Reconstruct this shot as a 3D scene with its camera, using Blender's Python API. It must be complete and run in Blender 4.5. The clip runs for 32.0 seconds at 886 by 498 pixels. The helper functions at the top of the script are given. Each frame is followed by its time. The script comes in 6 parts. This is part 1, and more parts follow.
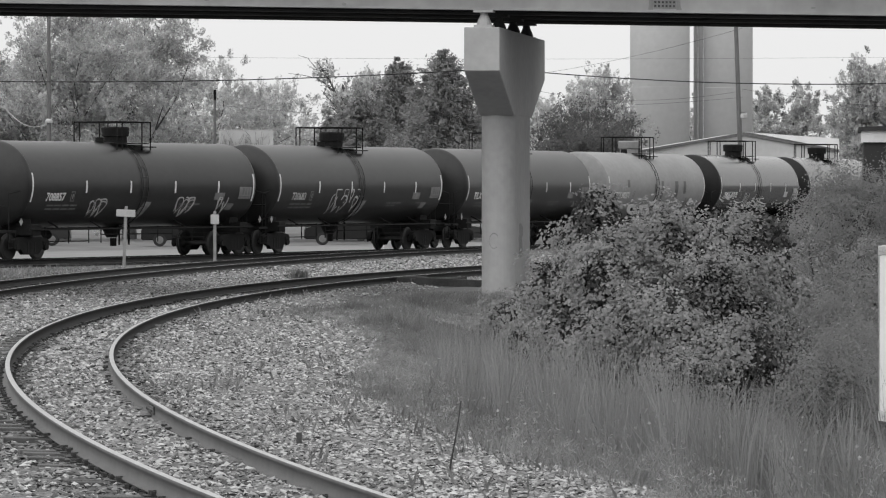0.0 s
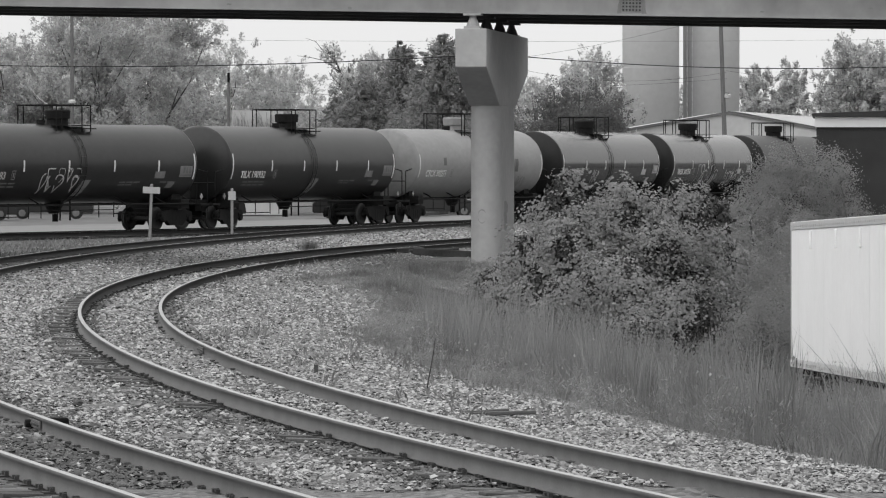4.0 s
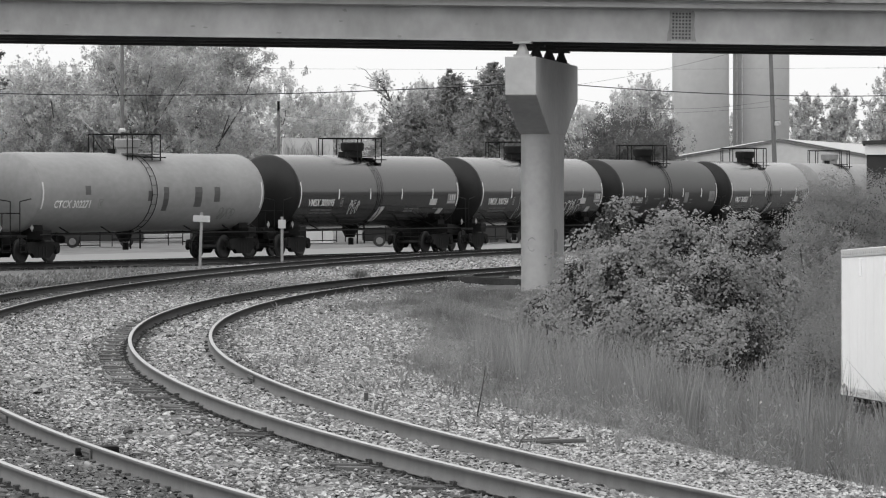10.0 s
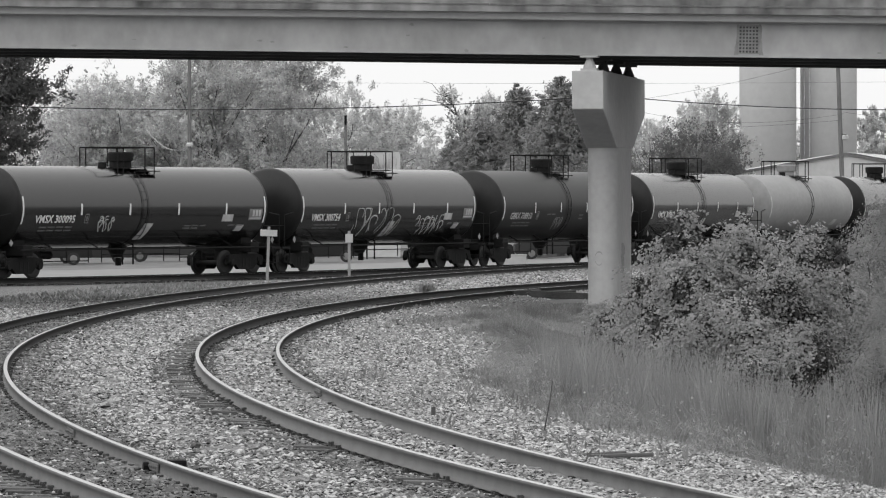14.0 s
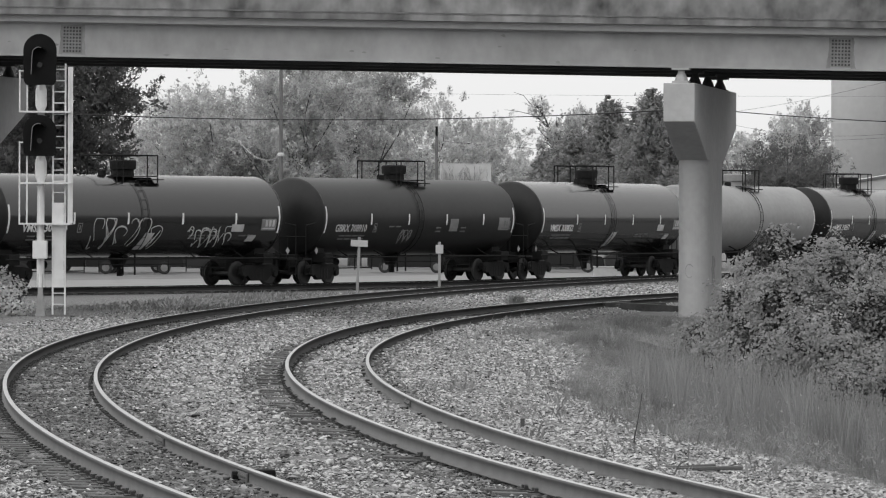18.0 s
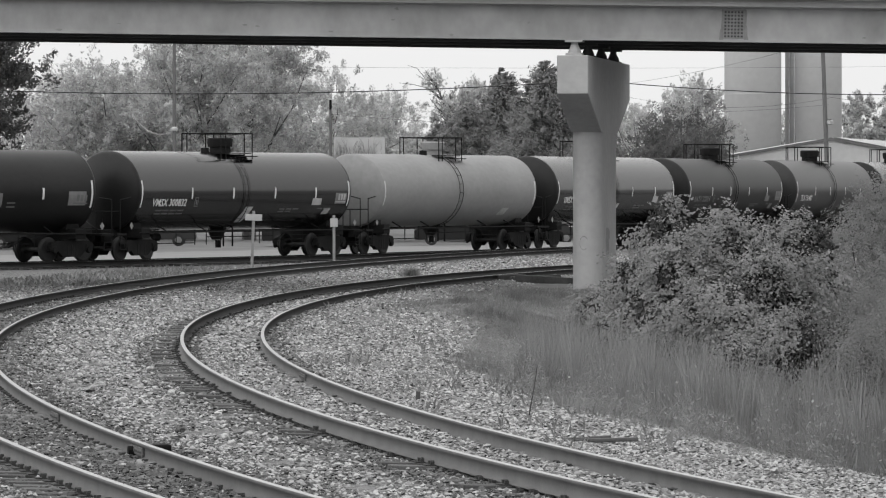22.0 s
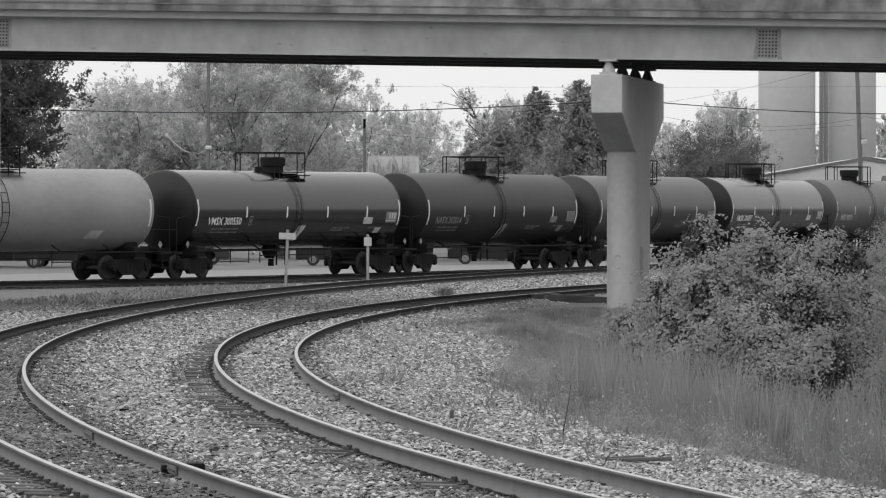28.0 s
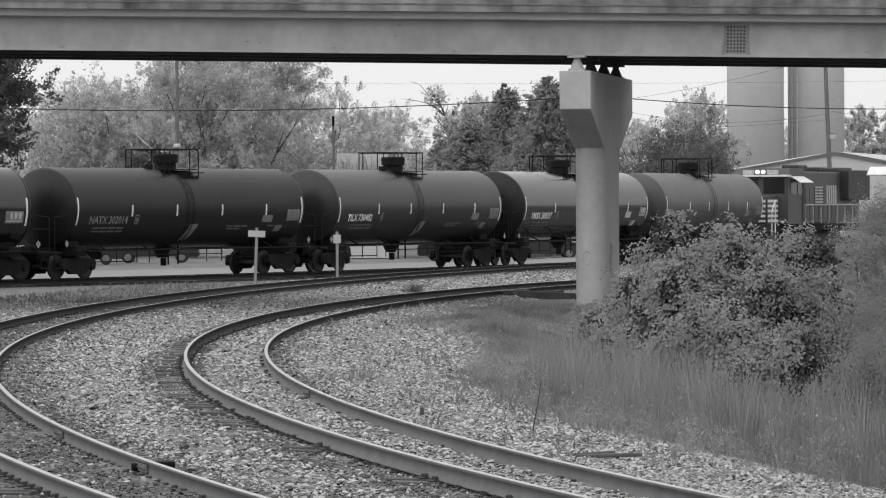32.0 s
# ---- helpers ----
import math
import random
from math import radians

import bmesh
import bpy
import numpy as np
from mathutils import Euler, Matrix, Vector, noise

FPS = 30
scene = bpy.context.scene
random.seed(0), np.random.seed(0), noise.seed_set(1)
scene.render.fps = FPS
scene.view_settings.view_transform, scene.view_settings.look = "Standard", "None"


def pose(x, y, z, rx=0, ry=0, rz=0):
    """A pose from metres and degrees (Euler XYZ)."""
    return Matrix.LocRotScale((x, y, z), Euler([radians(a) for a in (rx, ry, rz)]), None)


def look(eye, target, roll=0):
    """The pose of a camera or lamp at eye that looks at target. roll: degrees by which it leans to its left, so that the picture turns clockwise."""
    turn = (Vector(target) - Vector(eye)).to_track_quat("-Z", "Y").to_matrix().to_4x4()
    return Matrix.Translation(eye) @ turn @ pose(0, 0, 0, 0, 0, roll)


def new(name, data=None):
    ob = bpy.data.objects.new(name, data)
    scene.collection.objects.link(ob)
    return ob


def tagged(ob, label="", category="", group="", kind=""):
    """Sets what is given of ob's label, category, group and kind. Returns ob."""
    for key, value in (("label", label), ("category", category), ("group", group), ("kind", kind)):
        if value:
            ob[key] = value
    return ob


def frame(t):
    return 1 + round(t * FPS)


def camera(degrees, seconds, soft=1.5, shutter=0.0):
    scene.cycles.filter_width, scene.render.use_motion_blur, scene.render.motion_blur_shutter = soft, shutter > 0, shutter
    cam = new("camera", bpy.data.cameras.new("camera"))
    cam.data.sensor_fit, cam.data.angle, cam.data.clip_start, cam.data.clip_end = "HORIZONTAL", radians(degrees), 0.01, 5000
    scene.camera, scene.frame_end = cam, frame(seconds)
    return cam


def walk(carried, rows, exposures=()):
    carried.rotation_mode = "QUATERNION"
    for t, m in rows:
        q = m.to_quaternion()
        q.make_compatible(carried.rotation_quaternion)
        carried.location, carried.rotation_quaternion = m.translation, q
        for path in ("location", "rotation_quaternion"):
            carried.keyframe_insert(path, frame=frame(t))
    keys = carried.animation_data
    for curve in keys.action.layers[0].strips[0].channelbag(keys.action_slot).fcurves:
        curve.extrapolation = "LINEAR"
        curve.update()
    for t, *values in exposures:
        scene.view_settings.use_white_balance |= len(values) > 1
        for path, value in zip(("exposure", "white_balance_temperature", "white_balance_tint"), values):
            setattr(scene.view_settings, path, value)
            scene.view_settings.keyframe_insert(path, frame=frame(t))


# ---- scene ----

# ---- camera: hand-held on one spot, panning; it draws back in the third second ----
cam = camera(11.479, 32.0, soft=1.15)


def aim(x, y, z, pan, tilt, roll):
    """A pose at x, y, z: degrees of pan to the right of the y axis, tilt downward, and roll."""
    a, b = radians(pan), radians(tilt)
    return look((x, y, z), (x + math.sin(a) * math.cos(b), y + math.cos(a) * math.cos(b), z - math.sin(b)), roll)


walk(cam, [
    (0, aim(0.40, 15.50, 2.50, 2.769, 0.773, 0.00)),
    (0.5, aim(0.40, 15.50, 2.50, 2.456, 0.880, 0.00)),
    (1, aim(0.40, 15.50, 2.50, 2.440, 1.349, 0.00)),
    (1.5, aim(0.40, 15.50, 2.50, 2.265, 1.133, 0.00)),
    (2, aim(0.26, 8.00, 2.60, 2.629, 0.958, 0.00)),
    (2.5, aim(0.00, 0.00, 2.80, 2.134, 0.975, -0.15)),
    (3, aim(0.00, 0.00, 2.80, 2.208, 0.964, -0.05)),
    (3.5, aim(0.00, 0.00, 2.80, 2.500, 1.045, -0.02)),
    (4, aim(0.00, 0.00, 2.80, 2.695, 1.144, -0.00)),
    (4.5, aim(0.00, 0.00, 2.80, 2.091, 1.339, -0.11)),
    (6.5, aim(0.00, 0.00, 2.80, 2.184, 1.269, -0.10)),
    (7, aim(0.00, 0.00, 2.80, 2.228, 1.192, -0.11)),
    (7.5, aim(0.00, 0.00, 2.80, 2.252, 0.995, -0.10)),
    (8, aim(0.00, 0.00, 2.80, 2.121, 0.882, -0.19)),
    (8.5, aim(0.00, 0.00, 2.80, 1.818, 0.887, -0.27)),
    (9, aim(0.00, 0.00, 2.80, 1.898, 0.883, -0.05)),
    (9.5, aim(0.00, 0.00, 2.80, 2.185, 0.824, -0.06)),
    (10, aim(0.00, 0.00, 2.80, 2.046, 0.778, -0.08)),
    (10.5, aim(0.00, 0.00, 2.80, 1.905, 0.697, -0.13)),
    (11, aim(0.00, 0.00, 2.80, 1.809, 0.616, -0.18)),
    (11.5, aim(0.00, 0.00, 2.80, 1.905, 0.595, -0.04)),
    (12, aim(0.00, 0.00, 2.80, 1.930, 0.603, -0.23)),
    (12.5, aim(0.00, 0.00, 2.80, 1.753, 0.549, -0.18)),
    (13, aim(0.00, 0.00, 2.80, 1.674, 0.537, -0.19)),
    (13.5, aim(0.00, 0.00, 2.80, 1.426, 0.551, -0.30)),
    (14, aim(0.00, 0.00, 2.80, 1.174, 0.593, -0.12)),
    (14.5, aim(0.00, 0.00, 2.80, 1.505, 0.922, -0.26)),
    (15, aim(0.00, 0.00, 2.80, 0.591, 0.563, -0.04)),
    (15.5, aim(0.00, 0.00, 2.80, 0.705, 0.525, -0.02)),
    (17.5, aim(0.00, 0.00, 2.80, 0.000, 0.616, 0.06)),
    (18, aim(0.00, 0.00, 2.80, 0.000, 0.448, 0.25)),
    (18.5, aim(0.00, 0.00, 2.80, 0.192, 0.512, -0.11)),
    (19, aim(0.00, 0.00, 2.80, 0.620, 0.693, 0.04)),
    (19.5, aim(0.00, 0.00, 2.80, 0.814, 0.727, -0.05)),
    (20, aim(0.00, 0.00, 2.80, 1.069, 0.710, -0.08)),
    (20.5, aim(0.00, 0.00, 2.80, 0.976, 0.725, -0.17)),
    (21, aim(0.00, 0.00, 2.80, 0.726, 0.750, -0.11)),
    (21.5, aim(0.00, 0.00, 2.80, 1.080, 0.807, -0.07)),
    (22, aim(0.00, 0.00, 2.80, 1.371, 0.795, -0.07)),
    (22.5, aim(0.00, 0.00, 2.80, 1.423, 0.794, -0.13)),
    (23, aim(0.00, 0.00, 2.80, 0.807, 0.782, -0.18)),
    (23.5, aim(0.00, 0.00, 2.80, 0.232, 0.781, -0.09)),
    (24, aim(0.00, 0.00, 2.80, 0.804, 0.761, -0.04)),
    (24.5, aim(0.00, 0.00, 2.80, 1.167, 0.694, -0.13)),
    (25, aim(0.00, 0.00, 2.80, 1.104, 0.546, -0.17)),
    (25.5, aim(0.00, 0.00, 2.80, 0.936, 0.462, -0.17)),
    (27.5, aim(0.00, 0.00, 2.80, 1.256, 0.465, 0.03)),
    (28, aim(0.00, 0.00, 2.80, 0.932, 0.547, -0.01)),
    (28.5, aim(0.00, 0.00, 2.80, 0.748, 0.493, 0.13)),
    (29, aim(0.00, 0.00, 2.80, 0.991, 0.438, -0.07)),
    (29.5, aim(0.00, 0.00, 2.80, 0.946, 0.438, -0.07)),
    (30, aim(0.00, 0.00, 2.80, 1.271, 0.476, 0.03)),
    (30.5, aim(0.00, 0.00, 2.80, 1.126, 0.524, -0.01)),
    (31, aim(0.00, 0.00, 2.80, 1.094, 0.566, 0.04)),
    (31.5, aim(0.00, 0.00, 2.80, 1.309, 0.607, -0.07)),
    (32, aim(0.00, 0.00, 2.80, 1.330, 0.588, -0.28)),
], exposures=[(0, -0.05), (0.8, 0.1), (1.5, 0.22), (2.0, 0.42), (2.5, 0.3), (3.2, 0.2), (4.0, -0.05), (4.5, -0.05), (7, 0.1), (8, 0.14), (10, 0.15), (13, 0.13), (15.5, 0.1), (18, 0.0), (32, 0.0)])

# ---- light: a bright white overcast sky with a weak, wide sun from behind and to the left ----
SUN_EL, SUN_ROT = radians(45), radians(237)
world = bpy.data.worlds.new("overcast_sky")
scene.world = world
world.use_nodes = True
wn, wl = world.node_tree.nodes, world.node_tree.links
wn.clear()
w_out, w_bg = wn.new("ShaderNodeOutputWorld"), wn.new("ShaderNodeBackground")
w_sky, w_bw, w_mix = wn.new("ShaderNodeTexSky"), wn.new("ShaderNodeRGBToBW"), wn.new("ShaderNodeMix")
w_sky.sky_type, w_sky.sun_disc = "NISHITA", False
w_sky.sun_elevation, w_sky.sun_rotation, w_sky.dust_density = SUN_EL, SUN_ROT, 6.0
w_mix.data_type = "RGBA"
w_mix.inputs[0].default_value = 0.92
w_geo, w_sep, w_rng = wn.new("ShaderNodeTexCoord"), wn.new("ShaderNodeSeparateXYZ"), wn.new("ShaderNodeMapRange")
w_rng.inputs["From Max"].default_value = 0.75
w_rng.inputs["To Min"].default_value, w_rng.inputs["To Max"].default_value = 9.3, 13.0
wl.new(w_geo.outputs["Generated"], w_sep.inputs[0])
wl.new(w_sep.outputs[2], w_rng.inputs[0])
wl.new(w_rng.outputs[0], w_mix.inputs[7])
wl.new(w_sky.outputs[0], w_bw.inputs[0])
wl.new(w_bw.outputs[0], w_mix.inputs[6])
wl.new(w_mix.outputs[2], w_bg.inputs[0])
w_bg.inputs[1].default_value = 0.1
wl.new(w_bg.outputs[0], w_out.inputs[0])

sun = new("sun", bpy.data.lights.new("sun", "SUN"))
sun.data.energy, sun.data.angle, sun.data.color = 1.5, radians(110), (1, 1, 1)
sun.matrix_world = look((-65, -42, 78), (0, 0, 0))


# ---- materials: the film is black and white, so every surface is a grey ----
def grey(v):
    return (v, v, v, 1)


def mat(name, v, rough=0.8, metal=0.0, spread=0.3, scale=6.0, fine=60.0, bump=0.15, dist=0.01, spec=0.5, per_object=0.0, per_island=0.0, stretch=(1, 1, 1), coat=0.0):
    """A grey surface with stains at a large scale, grain at a fine one, and relief."""
    m = bpy.data.materials.new(name)
    m.use_nodes = True
    n, l = m.node_tree.nodes, m.node_tree.links
    b = n["Principled BSDF"]
    b.inputs["Roughness"].default_value, b.inputs["Metallic"].default_value = rough, metal
    b.inputs["Specular IOR Level"].default_value = spec
    b.inputs["Coat Weight"].default_value, b.inputs["Coat Roughness"].default_value = coat, rough
    co, mp = n.new("ShaderNodeTexCoord"), n.new("ShaderNodeMapping")
    mp.inputs["Scale"].default_value = stretch
    l.new(co.outputs["Object"], mp.inputs[0])
    big, small = n.new("ShaderNodeTexNoise"), n.new("ShaderNodeTexNoise")
    for t, sc, de in ((big, scale, 4), (small, fine, 3)):
        t.inputs["Scale"].default_value, t.inputs["Detail"].default_value = sc, de
        l.new(mp.outputs[0], t.inputs["Vector"])
    add = n.new("ShaderNodeMath")
    add.operation = "MULTIPLY_ADD"
    l.new(small.outputs[0], add.inputs[0])
    add.inputs[1].default_value = 0.6
    l.new(big.outputs[0], add.inputs[2])
    rng = n.new("ShaderNodeMapRange")
    rng.inputs["From Min"].default_value, rng.inputs["From Max"].default_value = 0.45, 1.15
    rng.inputs["To Min"].default_value, rng.inputs["To Max"].default_value = v * (1 - spread), v * (1 + spread)
    l.new(add.outputs[0], rng.inputs[0])
    last = rng.outputs[0]
    for amount, node, out in ((per_object, "ShaderNodeObjectInfo", "Random"), (per_island, "ShaderNodeNewGeometry", "Random Per Island")):
        if amount:
            src, r2, mul = n.new(node), n.new("ShaderNodeMapRange"), n.new("ShaderNodeMath")
            r2.inputs["To Min"].default_value, r2.inputs["To Max"].default_value = 1 - amount, 1 + amount
            l.new(src.outputs[out], r2.inputs[0])
            mul.operation = "MULTIPLY"
            l.new(last, mul.inputs[0])
            l.new(r2.outputs[0], mul.inputs[1])
            last = mul.outputs[0]
    l.new(last, b.inputs["Base Color"])
    if bump:
        bp = n.new("ShaderNodeBump")
        bp.inputs["Strength"].default_value, bp.inputs["Distance"].default_value = bump, dist
        l.new(add.outputs[0], bp.inputs["Height"])
        l.new(bp.outputs[0], b.inputs["Normal"])
    return m


def leaf_mat(name, v, spread=0.45, trans=0.68, patches=0.22, scale=0.6):
    """Foliage: grey leaves that differ one from another and let some light through."""
    m = bpy.data.materials.new(name)
    m.use_nodes = True
    n, l = m.node_tree.nodes, m.node_tree.links
    b, out = n["Principled BSDF"], n["Material Output"]
    b.inputs["Roughness"].default_value = 0.55
    geo, co, no = n.new("ShaderNodeNewGeometry"), n.new("ShaderNodeTexCoord"), n.new("ShaderNodeTexNoise")
    no.inputs["Scale"].default_value = scale
    l.new(co.outputs["Object"], no.inputs["Vector"])
    rng, rng2, mul = n.new("ShaderNodeMapRange"), n.new("ShaderNodeMapRange"), n.new("ShaderNodeMath")
    rng.inputs["To Min"].default_value, rng.inputs["To Max"].default_value = v * (1 - spread), v * (1 + spread)
    l.new(geo.outputs["Random Per Island"], rng.inputs[0])
    rng2.inputs["From Min"].default_value, rng2.inputs["From Max"].default_value = 0.3, 0.7
    rng2.inputs["To Min"].default_value, rng2.inputs["To Max"].default_value = 1 - patches, 1 + patches
    l.new(no.outputs[0], rng2.inputs[0])
    mul.operation = "MULTIPLY"
    l.new(rng.outputs[0], mul.inputs[0])
    l.new(rng2.outputs[0], mul.inputs[1])
    l.new(mul.outputs[0], b.inputs["Base Color"])
    tr, mix = n.new("ShaderNodeBsdfTranslucent"), n.new("ShaderNodeMixShader")
    l.new(mul.outputs[0], tr.inputs[0])
    mix.inputs[0].default_value = trans
    l.new(b.outputs[0], mix.inputs[1])
    l.new(tr.outputs[0], mix.inputs[2])
    l.new(mix.outputs[0], out.inputs[0])
    return m


M_CONCRETE = mat("weathered_concrete", 0.36, 0.85, spread=0.16, scale=0.5, fine=5, bump=0.06)
M_PARAPET = mat("stained_concrete", 0.165, 0.9, spread=0.85, scale=0.55, fine=2.2, bump=0.2, stretch=(1, 1, 0.75))
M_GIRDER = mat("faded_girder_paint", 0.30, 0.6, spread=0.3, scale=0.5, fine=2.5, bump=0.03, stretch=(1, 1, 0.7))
# dark steel for bearings and bolts; on inner girders it paints their shade
M_GIRDER_DARK = mat("dark_steel_and_girder_shade", 0.05, 0.8, spread=0.4, scale=1.5)
M_RUST = mat("rail_rust", 0.1, 0.75, 0.0, spread=0.25, scale=3, fine=40, bump=0.2)
# grease on the rails' right sides, plus side shade put into the colour
M_GREASE_SHADE = mat("greased_shaded_rail_side", 0.018, 0.7, spec=0.15, spread=0.35, scale=3, fine=30, bump=0.2)
M_RAILTOP = mat("polished_rail_head", 0.42, 0.35, 0.7, spread=0.12, scale=2, fine=50, bump=0.03)
M_TIE = mat("creosoted_tie", 0.075, 0.9, spread=0.5, scale=5, fine=40, per_object=0.35, bump=0.4, stretch=(1, 4, 4))
M_PLATE = mat("rusted_plate", 0.05, 0.8, 0.3, spread=0.4, scale=10)
M_STONE = mat("ballast_stone", 0.258, 0.9, spread=0.35, scale=0.9, fine=60, per_island=0.75, bump=0.2)
M_STONE_PALE = mat("pale_gravel_stone", 0.283, 0.9, spread=0.3, scale=0.9, fine=60, per_island=0.6, bump=0.2)
M_STONE_DIRTY = mat("dirty_ballast_stone", 0.08, 0.9, spread=0.4, scale=0.9, fine=60, per_island=0.5, bump=0.2)
M_STAIN = mat("dark_stain", 0.12, 0.9, spread=0.4, scale=4, bump=0)
M_SMUDGE = mat("faint_smudge", 0.25, 0.9, spread=0.35, scale=5, fine=20, bump=0)
M_SPLICE = mat("splice_paint", 0.22, 0.7, spread=0.3, scale=3)
M_DULLPANEL = mat("dull_panel_paint", 0.16, 0.7, spread=0.3, scale=4, bump=0)
M_BLACKTANK = mat("black_tank_paint", 0.006, 0.17, spec=0.75, coat=0.0, spread=0.5, scale=0.5, fine=5, bump=0.03, stretch=(0.6, 1, 1))
M_DARKTANK = mat("dull_black_tank_paint", 0.014, 0.34, spec=0.4, spread=0.5, scale=0.5, fine=5, bump=0.03, stretch=(0.6, 1, 1))
M_MATTTANK = mat("matt_black_tank_paint", 0.009, 0.4, spec=0.26, spread=0.5, scale=0.5, fine=5, bump=0.03, stretch=(0.6, 1, 1))
M_GREYTANK = mat("grey_tank_paint", 0.21, 0.5, spread=0.22, scale=0.5, fine=5, bump=0.03, stretch=(0.6, 1, 1))
M_BROWNTANK = mat("faded_tank_paint", 0.05, 0.45, spread=0.4, scale=0.5, fine=5, bump=0.03)
M_UNDER = mat("grimy_underframe", 0.01, 0.85, spec=0.2, spread=0.5, scale=3)
M_WHEEL = mat("wheel_steel", 0.028, 0.6, 0.5, spread=0.4, scale=5)
M_WHITE = mat("white_marking_paint", 0.62, 0.6, spread=0.2, scale=4, bump=0)
M_STENCIL = mat("dull_stencil_paint", 0.4, 0.7, spread=0.3, scale=4, bump=0)
M_DULLSTENCIL = mat("faint_stencil_paint", 0.12, 0.7, spread=0.3, scale=4, bump=0)
M_SILVER = mat("galvanised_steel", 0.6, 0.5, 0.15, spread=0.15, scale=3)
M_SIGNWHITE = mat("sign_face", 0.42, 0.6, spread=0.15, scale=3, bump=0)
M_POST = mat("sign_post", 0.25, 0.7, spread=0.25, scale=3)
M_SIGNAL = mat("signal_black", 0.006, 0.7, spec=0.12, spread=0.4, scale=3)
M_TRAILER = mat("white_trailer_panel", 0.82, 0.5, spread=0.05, scale=0.7, fine=8, bump=0.02)
M_SILO = mat("silo_concrete", 0.5, 0.9, spread=0.10, scale=0.25, fine=2.5, bump=0.05)
M_SHEET = mat("painted_sheet_metal", 0.46, 0.55, spread=0.14, scale=0.5, fine=3, bump=0.02)
M_ROOFEDGE = mat("pale_roof_trim", 0.8, 0.6, spread=0.06, scale=1)
M_DARKWALL = mat("dark_cladding", 0.03, 0.7, spread=0.4, scale=1, bump=0.05)
M_POLE = mat("weathered_pole", 0.13, 0.9, spread=0.35, scale=3, fine=30, stretch=(4, 4, 0.5))
M_CABLE = mat("cable_black", 0.02, 0.7, bump=0)
M_BARK = mat("bark", 0.09, 0.95, spread=0.4, scale=5, bump=0.5, dist=0.03)
M_TWIG = mat("pale_twigs", 0.3, 0.9, spread=0.4, scale=5, per_island=0.3)
M_STALK = mat("dead_stalk", 0.05, 0.9, spread=0.4, scale=5)
M_WOOD = mat("old_timber", 0.075, 0.9, spread=0.5, scale=3, fine=30)
M_GLASS = mat("dark_window_glass", 0.02, 0.15, spec=0.3, spread=0.1, bump=0)
M_TYRE = mat("tyre_rubber", 0.02, 0.85, bump=0.05)
M_CARDARK = mat("dark_car_paint", 0.015, 0.45, spec=0.2, spread=0.1, bump=0)
M_CARLIGHT = mat("light_car_paint", 0.035, 0.45, spec=0.2, spread=0.05, bump=0)
M_LOCO = mat("locomotive_paint", 0.045, 0.5, spread=0.3, scale=1.2, bump=0.03)
M_LOCODARK = mat("locomotive_dark", 0.015, 0.6, spread=0.3, scale=1.2)
M_LEAF_DARK = leaf_mat("leaves_dark", 0.155, 0.15)
M_LEAF_DEEP = leaf_mat("leaves_deep", 0.19, 0.15)
# inner leaves darkened to put the hollows' shade into their colour
M_HOLLOW_SHADE = leaf_mat("hollow_shade_leaves", 0.09, 0.4, trans=0.3)
M_LEAF_MID = leaf_mat("leaves_mid", 0.54, 0.15, trans=0.55, patches=0.38, scale=1.1)
M_LEAF_LIGHT = leaf_mat("leaves_light", 0.62, 0.15, trans=0.55, patches=0.3, scale=1.1)
M_NEEDLE = leaf_mat("needles", 0.27, 0.25, trans=0.45)
M_VINE = leaf_mat("vine_leaves", 0.3, 0.25, trans=0.55)
M_SHRUB = leaf_mat("shrub_leaves", 0.32, 0.1)
M_GRASS = leaf_mat("grass_blades", 0.28, 0.2, patches=0.4, scale=0.45)
M_PLUME = leaf_mat("plume_blades", 0.33, 0.06, patches=0.3)
M_WEED = leaf_mat("weed_leaves", 0.28, 0.12, patches=0.3)
M_SEED = leaf_mat("seed_heads", 0.42, 0.4)


def lamp_mat(name, v):
    m = bpy.data.materials.new(name)
    m.use_nodes = True
    b = m.node_tree.nodes["Principled BSDF"]
    b.inputs["Emission Color"].default_value, b.inputs["Emission Strength"].default_value = grey(1), v
    return m


M_HEADLIGHT = lamp_mat("lit_headlight", 1.1)


